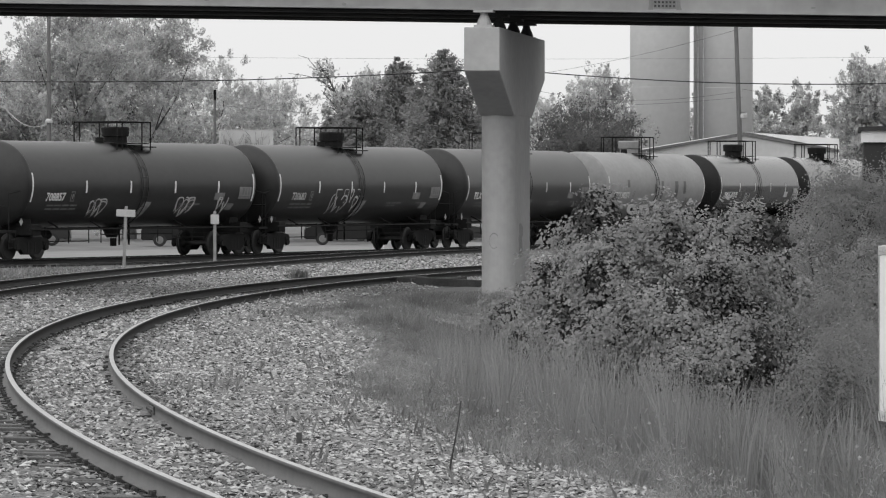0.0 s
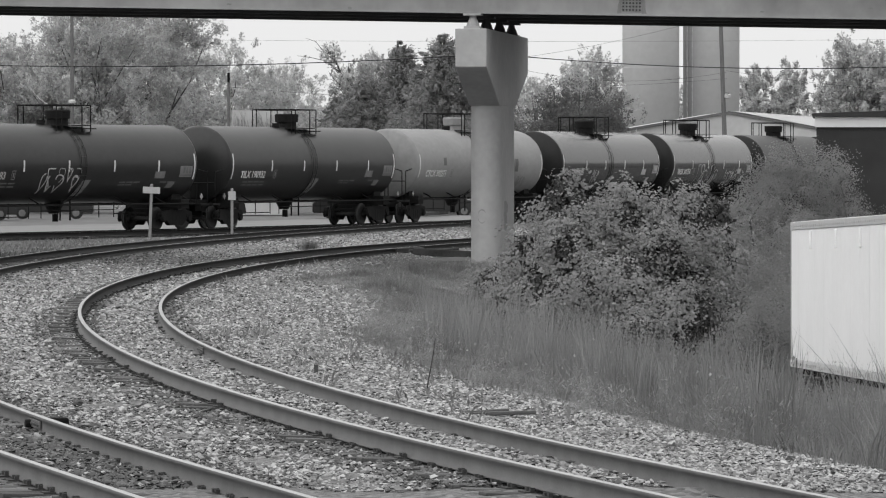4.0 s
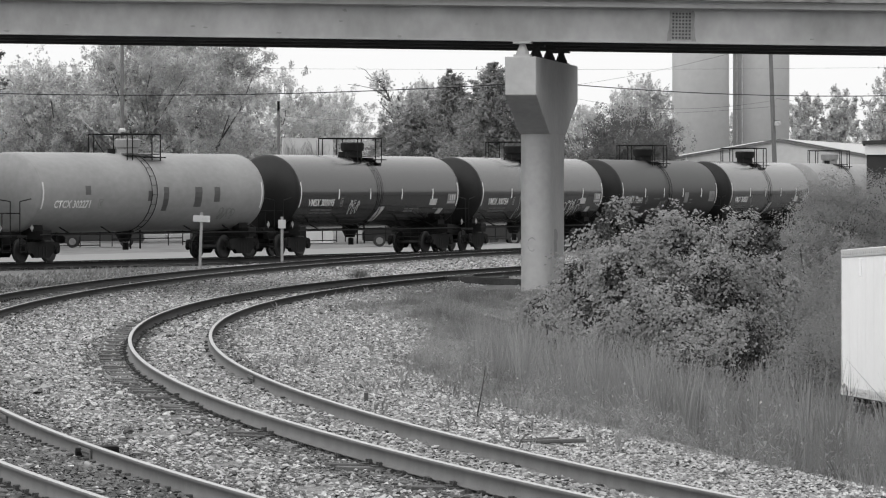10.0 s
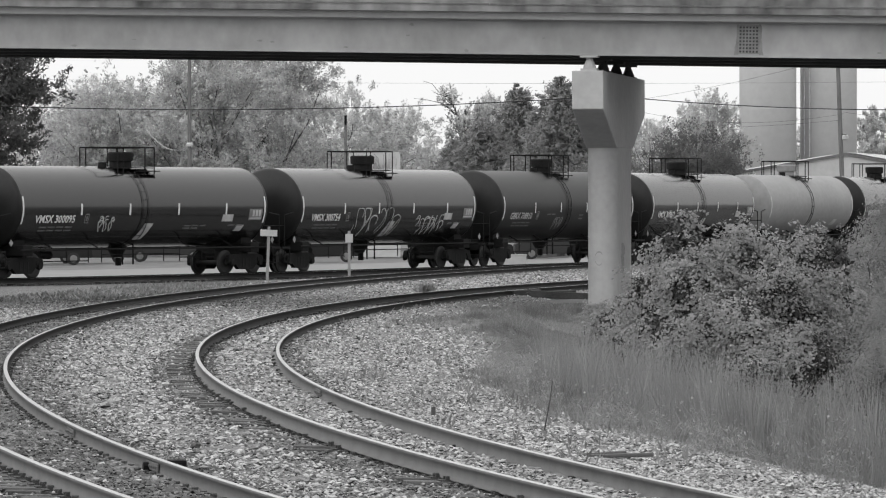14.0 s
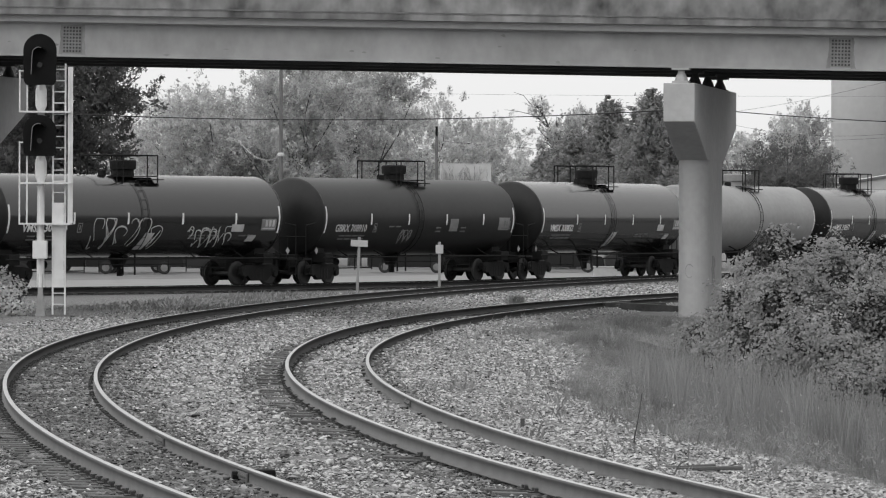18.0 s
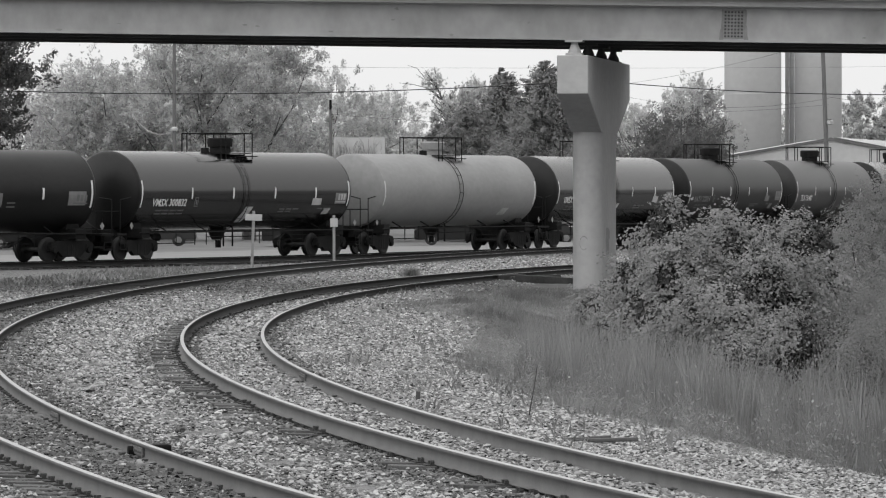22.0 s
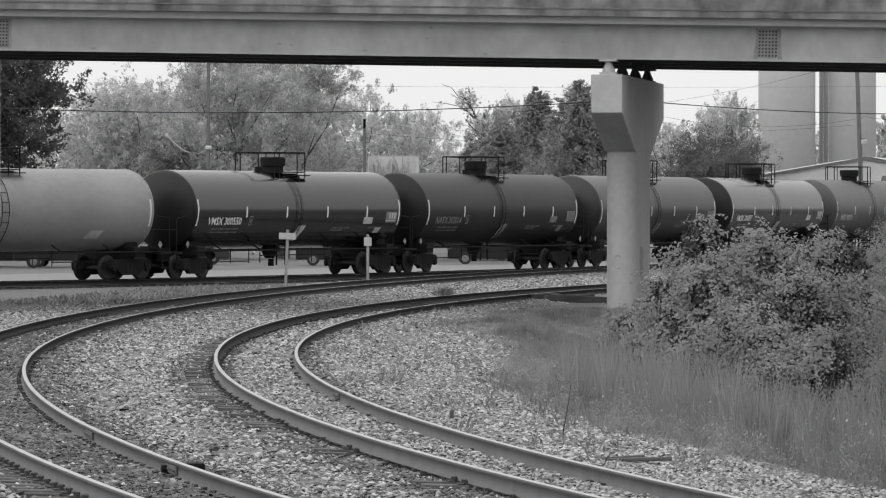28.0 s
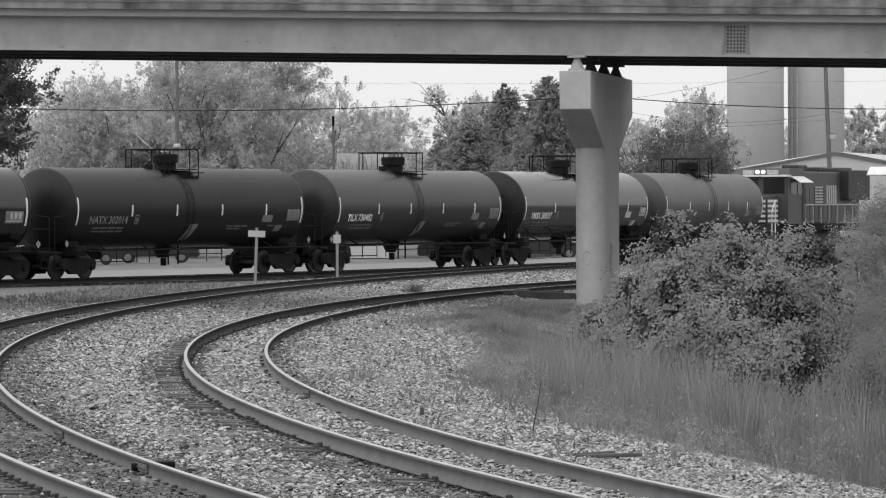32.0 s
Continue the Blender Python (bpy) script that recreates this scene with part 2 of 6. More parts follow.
def ground_mat():
    """Earth, pale gravel, asphalt and dirty ballast with the train's shade painted in, each where it lies."""
    m = bpy.data.materials.new("ground_cover")
    m.use_nodes = True
    n, l = m.node_tree.nodes, m.node_tree.links
    b = n["Principled BSDF"]
    b.inputs["Roughness"].default_value = 0.95
    co, at = n.new("ShaderNodeTexCoord"), n.new("ShaderNodeAttribute")
    at.attribute_name = "cover"
    no, vo, sp = n.new("ShaderNodeTexNoise"), n.new("ShaderNodeTexVoronoi"), n.new("ShaderNodeSeparateColor")
    no.inputs["Scale"].default_value, no.inputs["Detail"].default_value = 0.7, 8
    vo.inputs["Scale"].default_value = 14
    l.new(co.outputs["Object"], no.inputs["Vector"])
    l.new(co.outputs["Object"], vo.inputs["Vector"])
    l.new(at.outputs["Color"], sp.inputs[0])
    bw = n.new("ShaderNodeRGBToBW")
    l.new(vo.outputs["Color"], bw.inputs[0])
    stone = n.new("ShaderNodeMapRange")
    stone.inputs["To Min"].default_value, stone.inputs["To Max"].default_value = 0.05, 0.24
    l.new(bw.outputs[0], stone.inputs[0])
    earth, tar = n.new("ShaderNodeMapRange"), n.new("ShaderNodeMapRange")
    earth.inputs["To Min"].default_value, earth.inputs["To Max"].default_value = 0.05, 0.2
    tar.inputs["To Min"].default_value, tar.inputs["To Max"].default_value = 0.15, 0.23
    l.new(no.outputs[0], earth.inputs[0])
    l.new(no.outputs[0], tar.inputs[0])
    last = earth.outputs[0]
    grime_shade = n.new("ShaderNodeMapRange")
    grime_shade.inputs["To Min"].default_value, grime_shade.inputs["To Max"].default_value = 0.03, 0.08
    l.new(no.outputs[0], grime_shade.inputs[0])
    for chan, src in ((0, stone), (1, tar), (2, grime_shade)):
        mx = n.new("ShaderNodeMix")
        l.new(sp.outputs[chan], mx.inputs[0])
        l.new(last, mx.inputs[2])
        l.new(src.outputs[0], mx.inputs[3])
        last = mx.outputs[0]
    l.new(last, b.inputs["Base Color"])
    bp, mh = n.new("ShaderNodeBump"), n.new("ShaderNodeMath")
    mh.operation = "MULTIPLY"
    l.new(vo.outputs["Distance"], mh.inputs[0])
    l.new(sp.outputs[0], mh.inputs[1])
    bp.inputs["Strength"].default_value, bp.inputs["Distance"].default_value = 0.8, 0.05
    bp.invert = True
    l.new(mh.outputs[0], bp.inputs["Height"])
    l.new(bp.outputs[0], b.inputs["Normal"])
    return m


M_GROUND = ground_mat()


# ---- mesh helpers ----
def part(name, bm, material, parent=None, label="", smooth=False):
    """Links a bmesh as one mesh object under a thing or a part."""
    me = bpy.data.meshes.new(name)
    bm.to_mesh(me)
    bm.free()
    me.materials.append(material)
    if smooth:
        me.polygons.foreach_set("use_smooth", [True] * len(me.polygons))
    ob = new(name, me)
    ob.parent = parent
    return tagged(ob, label) if label else ob


def arrays(name, verts, faces, material, parent=None, smooth=False, normals=None):
    """One mesh object out of arrays of corners and equal-sided faces."""
    verts, faces = np.asarray(verts, np.float32), np.asarray(faces, np.int32)
    me = bpy.data.meshes.new(name)
    k = faces.shape[1]
    me.vertices.add(len(verts))
    me.vertices.foreach_set("co", verts.ravel())
    me.loops.add(faces.size)
    me.loops.foreach_set("vertex_index", faces.ravel())
    me.polygons.add(len(faces))
    me.polygons.foreach_set("loop_start", np.arange(len(faces), dtype=np.int32) * k)
    if smooth:
        me.polygons.foreach_set("use_smooth", np.ones(len(faces), bool))
    me.update(calc_edges=True)
    if normals is not None:
        me.polygons.foreach_set("use_smooth", np.ones(len(faces), bool))
        me.normals_split_custom_set_from_vertices(normals)
    me.materials.append(material)
    ob = new(name, me)
    ob.parent = parent
    return ob


def empty(name, m, label, category, group="", kind=""):
    ob = new(name)
    ob.matrix_basis = m
    return tagged(ob, label, category, group, kind)


def box(bm, x0, y0, z0, x1, y1, z1, bevel=0.0):
    r = bmesh.ops.create_cube(bm, size=1)
    vs = r["verts"]
    bmesh.ops.scale(bm, vec=(x1 - x0, y1 - y0, z1 - z0), verts=vs)
    bmesh.ops.translate(bm, vec=((x0 + x1) / 2, (y0 + y1) / 2, (z0 + z1) / 2), verts=vs)
    if bevel:
        es = list({e for v in vs for e in v.link_edges})
        bmesh.ops.bevel(bm, geom=es, offset=bevel, segments=2, affect="EDGES", profile=0.6)
    return bm


def boxed(*a, **k):
    return box(bmesh.new(), *a, **k)


def rod(bm, a, b, r, r2=None, n=8):
    """A round bar from a to b."""
    a, b = Vector(a), Vector(b)
    m = Matrix.Translation((a + b) / 2) @ (b - a).to_track_quat("Z", "Y").to_matrix().to_4x4()
    bmesh.ops.create_cone(bm, cap_ends=True, segments=n, radius1=r, radius2=r if r2 is None else r2, depth=(b - a).length, matrix=m)
    return bm


def rods(pairs, r, n=6):
    bm = bmesh.new()
    for a, b in pairs:
        rod(bm, a, b, r, n=n)
    return bm


def turned(bm, profile, axis="x", n=40):
    """A body of revolution about axis out of (along, radius) pairs."""
    rings = []
    for a, r in profile:
        ring = []
        for i in range(n):
            c, s = math.cos(2 * math.pi * i / n), math.sin(2 * math.pi * i / n)
            ring.append(bm.verts.new((a, r * c, r * s) if axis == "x" else (r * c, r * s, a) if axis == "z" else (r * s, a, r * c)))
        rings.append(ring)
    for p, q in zip(rings, rings[1:]):
        for i in range(n):
            bm.faces.new((p[i], p[(i + 1) % n], q[(i + 1) % n], q[i]))
    bm.faces.new(rings[0][::-1])
    bm.faces.new(rings[-1])
    bmesh.ops.recalc_face_normals(bm, faces=bm.faces)
    return bm


def tube(points, r, x, n=5):
    """A bent round bar through points that lie across x, at x along it."""
    bm, last = bmesh.new(), None
    for i, p in enumerate(points):
        a, b = points[max(i - 1, 0)], points[min(i + 1, len(points) - 1)]
        side = (b - a).cross(Vector((1, 0, 0))).normalized()
        ring = [bm.verts.new(Vector((x, p.y, p.z)) + r * (math.cos(2 * math.pi * k / n) * Vector((1, 0, 0)) + math.sin(2 * math.pi * k / n) * side)) for k in range(n)]
        if last:
            for k in range(n):
                bm.faces.new((last[k], last[(k + 1) % n], ring[(k + 1) % n], ring[k]))
        last = ring
    bmesh.ops.recalc_face_normals(bm, faces=bm.faces)
    return bm


def prism(bm, outline, y0, y1):
    """An outline in x and z, drawn out along y."""
    a = [bm.verts.new((x, y0, z)) for x, z in outline]
    b = [bm.verts.new((x, y1, z)) for x, z in outline]
    bm.faces.new(a)
    bm.faces.new(b[::-1])
    for i in range(len(a)):
        j = (i + 1) % len(a)
        bm.faces.new((a[j], a[i], b[i], b[j]))
    bmesh.ops.recalc_face_normals(bm, faces=bm.faces)
    return bm


# ---- the plan: three tracks ----
def poly(c, u):
    return sum(k * u ** i for i, k in enumerate(c))


CURVE_A = (-7.468, 0.851, 6.361, -0.766, 0.220)
CURVE_B = (-1.936, 3.031, 7.974, 0.458, 0.773)


def track_x(c, y, lo, hi):
    """x of a curved track's middle at y; straight on beyond its two ends."""
    q = min(max(y, lo), hi)
    slope = (poly(c, (q + 0.5 - 100) / 60) - poly(c, (q - 0.5 - 100) / 60))
    return poly(c, (q - 100) / 60) + slope * (y - q)


def xa(y):
    return track_x(CURVE_A, y, 40, 196)


def xb(y):
    return track_x(CURVE_B, y, 40, 156)


def yc_at(x):
    """y of the freight track's middle at x."""
    q = min(max(x, -22.0), 45.0)
    f = lambda v: poly((186.017, 34.912, 7.67, -1.197), v / 20)
    return f(q) + (f(q + 0.5) - f(q - 0.5)) * (x - q)


def line_by_length(points):
    p = np.array(points)
    s = np.r_[0, np.cumsum(np.hypot(*np.diff(p, axis=0).T))]
    return p, s


LINE_A = line_by_length([(xa(y), y) for y in np.arange(-30, 214, 1.0)])
LINE_B = line_by_length([(xb(y), y) for y in np.arange(-30, 300, 1.0)])
LINE_C = line_by_length([(x, yc_at(x)) for x in np.arange(-130, 140, 0.5)])
C_ZERO = float(np.interp(0, LINE_C[0][:, 0], LINE_C[1]))


def on_line(line, s):
    """The place and heading (radians) at length s along a line."""
    p, l = line
    at = lambda q: np.array([np.interp(q, l, p[:, 0]), np.interp(q, l, p[:, 1])])
    a, b = at(s - 0.4), at(s + 0.4)
    return at(s), math.atan2(b[1] - a[1], b[0] - a[0])


def ground_z(x, y):
    """Height of the ground: level by the tracks, falling to the yard on the right."""
    x, y = np.asarray(x, float), np.asarray(y, float)
    base = np.full(np.broadcast(x, y).shape, -0.27)
    yc = np.interp(x, LINE_C[0][:, 0], LINE_C[0][:, 1])
    base = base - 0.18 * np.clip((y - yc - 3) / 4, 0, 1)
    ga = np.abs(x - np.interp(np.clip(y, -30, 213), LINE_A[0][:, 1], LINE_A[0][:, 0]))
    yy = np.clip(y, -30, 300)
    gap = x - np.interp(yy, LINE_B[0][:, 1], LINE_B[0][:, 0])
    fade = np.clip((128 - y) / 26, 0, 1)
    fade = fade * fade * (3 - 2 * fade)
    drop = np.clip((gap - 3.2) / 8.5, 0, 1)
    drop = drop * drop * (3 - 2 * drop)
    bed = np.clip((2.6 - np.minimum(np.abs(gap), ga)) / 1.2, 0, 1)
    return base - 2.25 * drop * fade + 0.1 * bed


# ---- ground ----
def near_line(line, x, y, lo, hi):
    """Distance across from a track's middle, at equal y."""
    return x - np.interp(np.clip(y, lo, hi), line[0][:, 1], line[0][:, 0])


def build_ground():
    xs = np.unique(np.r_[np.linspace(-3000, -60, 12), np.linspace(-60, -16, 23), np.arange(-16, 20, 0.5), np.linspace(20, 80, 41), np.linspace(80, 3000, 12)])
    ys = np.unique(np.r_[np.linspace(-600, -20, 10), np.linspace(-20, 36, 20), np.arange(36, 140, 0.6), np.linspace(140, 300, 81), np.linspace(300, 4800, 14)])
    gx, gy = np.meshgrid(xs, ys)
    gz = ground_z(gx, gy)
    r = np.random.RandomState(3)
    fine = (np.abs(gx) < 20) & (gy > 30) & (gy < 150)
    gz = gz + fine * (r.rand(*gz.shape) - 0.5) * 0.05
    n = len(xs)
    i = np.arange(len(ys) - 1)[:, None] * n + np.arange(n - 1)[None]
    faces = np.stack([i, i + 1, i + n + 1, i + n], -1).reshape(-1, 4)
    ob = arrays("ground", np.stack([gx, gy, gz], -1).reshape(-1, 3), faces, M_GROUND, smooth=True)
    x, y, z = gx.ravel(), gy.ravel(), gz.ravel()
    ga, gb = near_line(LINE_A, x, y, -30, 213), near_line(LINE_B, x, y, -30, 299)
    yc = np.array([yc_at(v) for v in xs])[None].repeat(len(ys), 0).ravel()
    edge = np.where(y < 80, 3.8, np.where(y > 105, 2.0, 3.8 - (y - 80) / 25 * 1.8))
    stone = ((ga > -14) & (gb < edge) & (y < yc + 2)).astype(float) * (y > -60)
    stone = np.where((y > yc - 9) & (y < yc - 4) & (ga < -4), 0.5, stone)
    tar = ((y > yc + 3.2) & (y < yc + 52)) | ((z < -2.2) & (y > 60) & (gb > 15.5))
    col = np.zeros((len(x), 4), np.float32)
    # third channel: dirty ballast, with shade under the train painted as a band
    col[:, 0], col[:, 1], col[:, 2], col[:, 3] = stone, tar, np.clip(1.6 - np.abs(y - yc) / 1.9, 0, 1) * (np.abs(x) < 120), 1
    at = ob.data.color_attributes.new("cover", "FLOAT_COLOR", "POINT")
    at.data.foreach_set("color", col.ravel())
    tagged(ob, "gravel, grass and pale asphalt ground round the tracks", "ground", kind="structure")


build_ground()


# ---- tracks ----
RAIL = [(-0.075, -0.186), (0.075, -0.186), (0.075, -0.172), (0.014, -0.155), (0.012, -0.048), (0.036, -0.034), (0.036, -0.004), (0.028, 0.0), (-0.028, 0.0), (-0.036, -0.004), (-0.036, -0.034), (-0.012, -0.048), (-0.014, -0.155), (-0.075, -0.172)]


def rail(name, line, offset, lift, parent, s0, s1):
    """One rail, its section drawn out along a line at an offset to its left."""
    ss = np.arange(s0, s1, 1.2)
    verts = []
    for s in ss:
        p, h = on_line(line, s)
        nx, ny = -math.sin(h), math.cos(h)
        for a, z in RAIL:
            verts.append((p[0] + nx * (offset + a), p[1] + ny * (offset + a), z + lift))
    k = len(RAIL)
    faces = [(i * k + j, i * k + (j + 1) % k, (i + 1) * k + (j + 1) % k, (i + 1) * k + j) for i in range(len(ss) - 1) for j in range(k)]
    ob = arrays(name, verts, faces, M_RUST, parent)
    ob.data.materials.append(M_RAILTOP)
    ob.data.materials.append(M_GREASE_SHADE)
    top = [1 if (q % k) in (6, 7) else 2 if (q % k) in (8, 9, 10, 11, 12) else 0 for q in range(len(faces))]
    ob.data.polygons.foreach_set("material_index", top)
    return ob


def tie_mesh():
    bm = boxed(-1.3, -0.115, -0.38, 1.3, 0.115, -0.195, bevel=0.012)
    me = bpy.data.meshes.new("tie")
    bm.to_mesh(me)
    bm.free()
    me.materials.append(M_TIE)
    return me


def plate_mesh():
    """Tie plate with rail anchors and spike heads, on both sides of one rail."""
    bm = boxed(-0.18, -0.095, -0.196, 0.18, 0.095, -0.180)
    for sx in (-1, 1):
        for sy in (-0.06, 0.06):
            box(bm, sx * 0.1 - 0.02, sy - 0.02, -0.18, sx * 0.1 + 0.02, sy + 0.02, -0.145)
        box(bm, sx * 0.075 - 0.03, 0.1, -0.195, sx * 0.075 + 0.03, 0.135, -0.145)
    me = bpy.data.meshes.new("tie_plate")
    bm.to_mesh(me)
    bm.free()
    me.materials.append(M_PLATE)
    return me


TIE, PLATE = tie_mesh(), plate_mesh()


def lay_track(name, label, line, s0, s1, lift, near0, near1, sunk=0.055):
    """Two rails on ties. The ties between near0 and near1 are pieces of their own, the rest one mesh."""
    th = tagged(new(name), label, "railway track", "railway tracks", "structure")
    for off, up in ((0.7525, lift), (-0.7525, 0.0)):
        rail("rail", line, off, up, th, s0, s1)
    rest, rng = [], random.Random(name)
    for s in np.arange(s0, s1 - 0.3, 0.53):
        p, h = on_line(line, s)
        yaw = math.degrees(h) - 90 + rng.uniform(-1.5, 1.5)
        tilt = math.degrees(math.atan2(lift, 1.505))
        m = pose(p[0], p[1], lift / 2 + rng.uniform(-sunk, 0.004), 0, tilt, yaw)
        if near0 <= s < near1:
            ob = new("tie", TIE)
            ob.matrix_basis, ob.parent = m, th
            for sx in (-0.7525, 0.7525):
                pl = new("tie_plate", PLATE)
                pl.matrix_basis, pl.parent = m @ pose(sx, 0, 0), th
        else:
            rest.append(m)
    tv, tf, off = [], [], 0
    base = np.array([v.co for v in TIE.vertices])
    faces = [tuple(p.vertices) for p in TIE.polygons if len(p.vertices) == 4]
    for m in rest:
        a = np.array(m)
        tv.append(base @ a[:3, :3].T + a[:3, 3])
        tf.append(np.array(faces) + off)
        off += len(base)
    if rest:
        tagged(arrays("far_ties", np.concatenate(tv), np.concatenate(tf), M_TIE, th), kind="stuff")
    return th


S_OF = lambda line, y: float(np.interp(y, line[0][:, 1], line[1]))
TRACK_A = lay_track("curved_track_outer", "sharply curved railway track with rusty rails on gravel", LINE_A, S_OF(LINE_A, -28), LINE_A[1][-1], 0.045, S_OF(LINE_A, 38), S_OF(LINE_A, 120), 0.012)
TRACK_B = lay_track("curved_track_inner", "curved railway track with worn rails beside the grass", LINE_B, S_OF(LINE_B, -28), S_OF(LINE_B, 270), 0.057, S_OF(LINE_B, 38), S_OF(LINE_B, 120))
TRACK_C = lay_track("freight_track", "far railway track that carries the tank cars", LINE_C, C_ZERO - 120, C_ZERO + 260, 0.0, -1, -1)
for line, y, off, lift, par in ((LINE_A, 48.6, -0.7525, 0, TRACK_A), (LINE_A, 56.0, -0.7525, 0, TRACK_A), (LINE_B, 67.6, -0.7525, 0, TRACK_B)):
    p, h = on_line(line, S_OF(line, y))
    bm = bmesh.new()
    for sx in (-1, 1):
        box(bm, -0.42, sx * 0.028 - 0.012, -0.14, 0.42, sx * 0.028 + 0.012, -0.05, bevel=0.006)
        for q in range(6):
            rod(bm, (-0.35 + q * 0.14, sx * 0.04, -0.095), (-0.35 + q * 0.14, sx * 0.06, -0.095), 0.016, n=6)
    ob = part("joint_bar", bm, M_RUST, par, "bolted joint bar")
    ob.matrix_basis = pose(p[0] - math.sin(h) * off, p[1] + math.cos(h) * off, lift, 0, 0, math.degrees(h))
p, h = on_line(LINE_A, S_OF(LINE_A, 48.6))
bm = boxed(-0.13, -0.34, -0.2, 0.13, -0.1, -0.03, bevel=0.03)
rod(bm, (0.2, -0.36, -0.12), (0.2, 0.1, -0.12), 0.06, n=10)
rod(bm, (-0.35, -0.22, -0.1), (0.35, -0.22, -0.1), 0.03, n=8)
ob = part("rail_clamp", bm, M_SIGNAL, TRACK_A, "black clamp on the rail joint")
ob.matrix_basis = pose(p[0] + math.sin(h) * 0.7525, p[1] - math.cos(h) * 0.7525, 0, 0, 0, math.degrees(h))

# ---- overpass ----
CAP_YAW = -10.6
CAP_AX = Vector((math.sin(radians(10.6)), math.cos(radians(10.6)), 0))
BR_AX = Vector((CAP_AX.y, -CAP_AX.x, 0))
PIER_AT = Vector((7.77, 133.0, 0))
GRADE = -0.02


def build_pier(at, drop):
    """A hammerhead pier: an oblong rounded shaft and a cap whose ends slope in."""
    th = empty("bridge_pier", Matrix.Translation(at) @ pose(0, 0, 0, 0, 0, CAP_YAW), "pale concrete hammerhead bridge pier beside the bushes", "bridge pier", "bridge piers")
    bm, half, r, n = bmesh.new(), 1.5, 0.46, 16
    ring = []
    for k, cy, a0 in ((0, half, 0), (1, -half, math.pi)):
        for i in range(n + 1):
            a = a0 + math.pi * i / n
            ring.append((r * math.cos(a), cy + r * math.sin(a)))
    lo = [bm.verts.new((x, y, -1.2)) for x, y in ring]
    hi = [bm.verts.new((x, y, 4.46 + drop)) for x, y in ring]
    for i in range(len(ring)):
        j = (i + 1) % len(ring)
        bm.faces.new((lo[i], lo[j], hi[j], hi[i]))
    part("shaft", bm, M_CONCRETE, th, "rounded concrete shaft", smooth=False)
    if at.x == PIER_AT.x:
        sc = []
        for i in range(14):
            a = math.pi * (0.2 + 1.5 * i / 13)
            sc.append(((-0.08 + 0.13 * math.cos(a)), 1.15 + 0.2 * math.sin(a)))
        bm = bmesh.new()
        for (x0, z0), (x1, z1) in zip(sc, sc[1:]):
            vs = [bm.verts.new((x, -1.5 - math.sqrt(0.46 ** 2 - x * x) - 0.004, z)) for x, z in ((x0, z0 - 0.02), (x1, z1 - 0.02), (x1, z1 + 0.02), (x0, z0 + 0.02))]
            bm.faces.new(vs)
        part("painted_scrawl", bm, M_SMUDGE, th, "faint dark scrawl")
        bm = bmesh.new()
        rg = random.Random(4)
        pts = [(-0.75 + 0.35 * rg.random(), 0.7 + 0.1 * i) for i in range(10)]
        lo = [bm.verts.new((0.464, y - 0.2 - 0.3 * rg.random(), z)) for y, z in pts]
        hi = [bm.verts.new((0.464, y + 0.2 + 0.3 * rg.random(), z)) for y, z in pts]
        for i in range(9):
            bm.faces.new((lo[i], hi[i], hi[i + 1], lo[i + 1]))
        part("stain", bm, M_SMUDGE, th, "dark damp stain")
    bm = bmesh.new()
    prof = [(-5.08, 5.53), (-5.08, 6.65), (5.08, 6.65), (5.08, 5.53), (1.98, 4.45), (-1.98, 4.45)]
    prism(bm, [(y, z + drop) for y, z in prof], -0.46, 0.46)
    bmesh.ops.rotate(bm, matrix=Matrix.Rotation(radians(90), 3, "Z"), verts=bm.verts)
    bmesh.ops.bevel(bm, geom=bm.edges[:], offset=0.02, segments=1, affect="EDGES")
    part("cap", bm, M_CONCRETE, th, "concrete cap with sloping undersides")
    for a in (-4.6, -1.55, 1.55, 4.6):
        bm = boxed(-0.24, a - 0.24, 6.65 + drop, 0.24, a + 0.24, 6.72 + drop)
        turned(bm, [(6.72 + drop, 0.2), (6.8 + drop, 0.18), (6.98 + drop, 0.1), (7.04 + drop, 0.1)], "z", 12)
        bmesh.ops.translate(bm, vec=(0, a, 0), verts=[v for v in bm.verts if abs(v.co.x) < 0.21 and abs(v.co.y) < 0.21 and v.co.z > 6.715 + drop])
        box(bm, -0.26, a - 0.22, 7.04 + drop, 0.26, a + 0.22, 7.1 + drop)
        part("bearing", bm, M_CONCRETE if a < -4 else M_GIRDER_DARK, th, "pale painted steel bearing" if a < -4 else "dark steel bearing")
    return th


for s in (-23.0, 0.0, 23.0):
    build_pier(PIER_AT + BR_AX * s, GRADE * s)

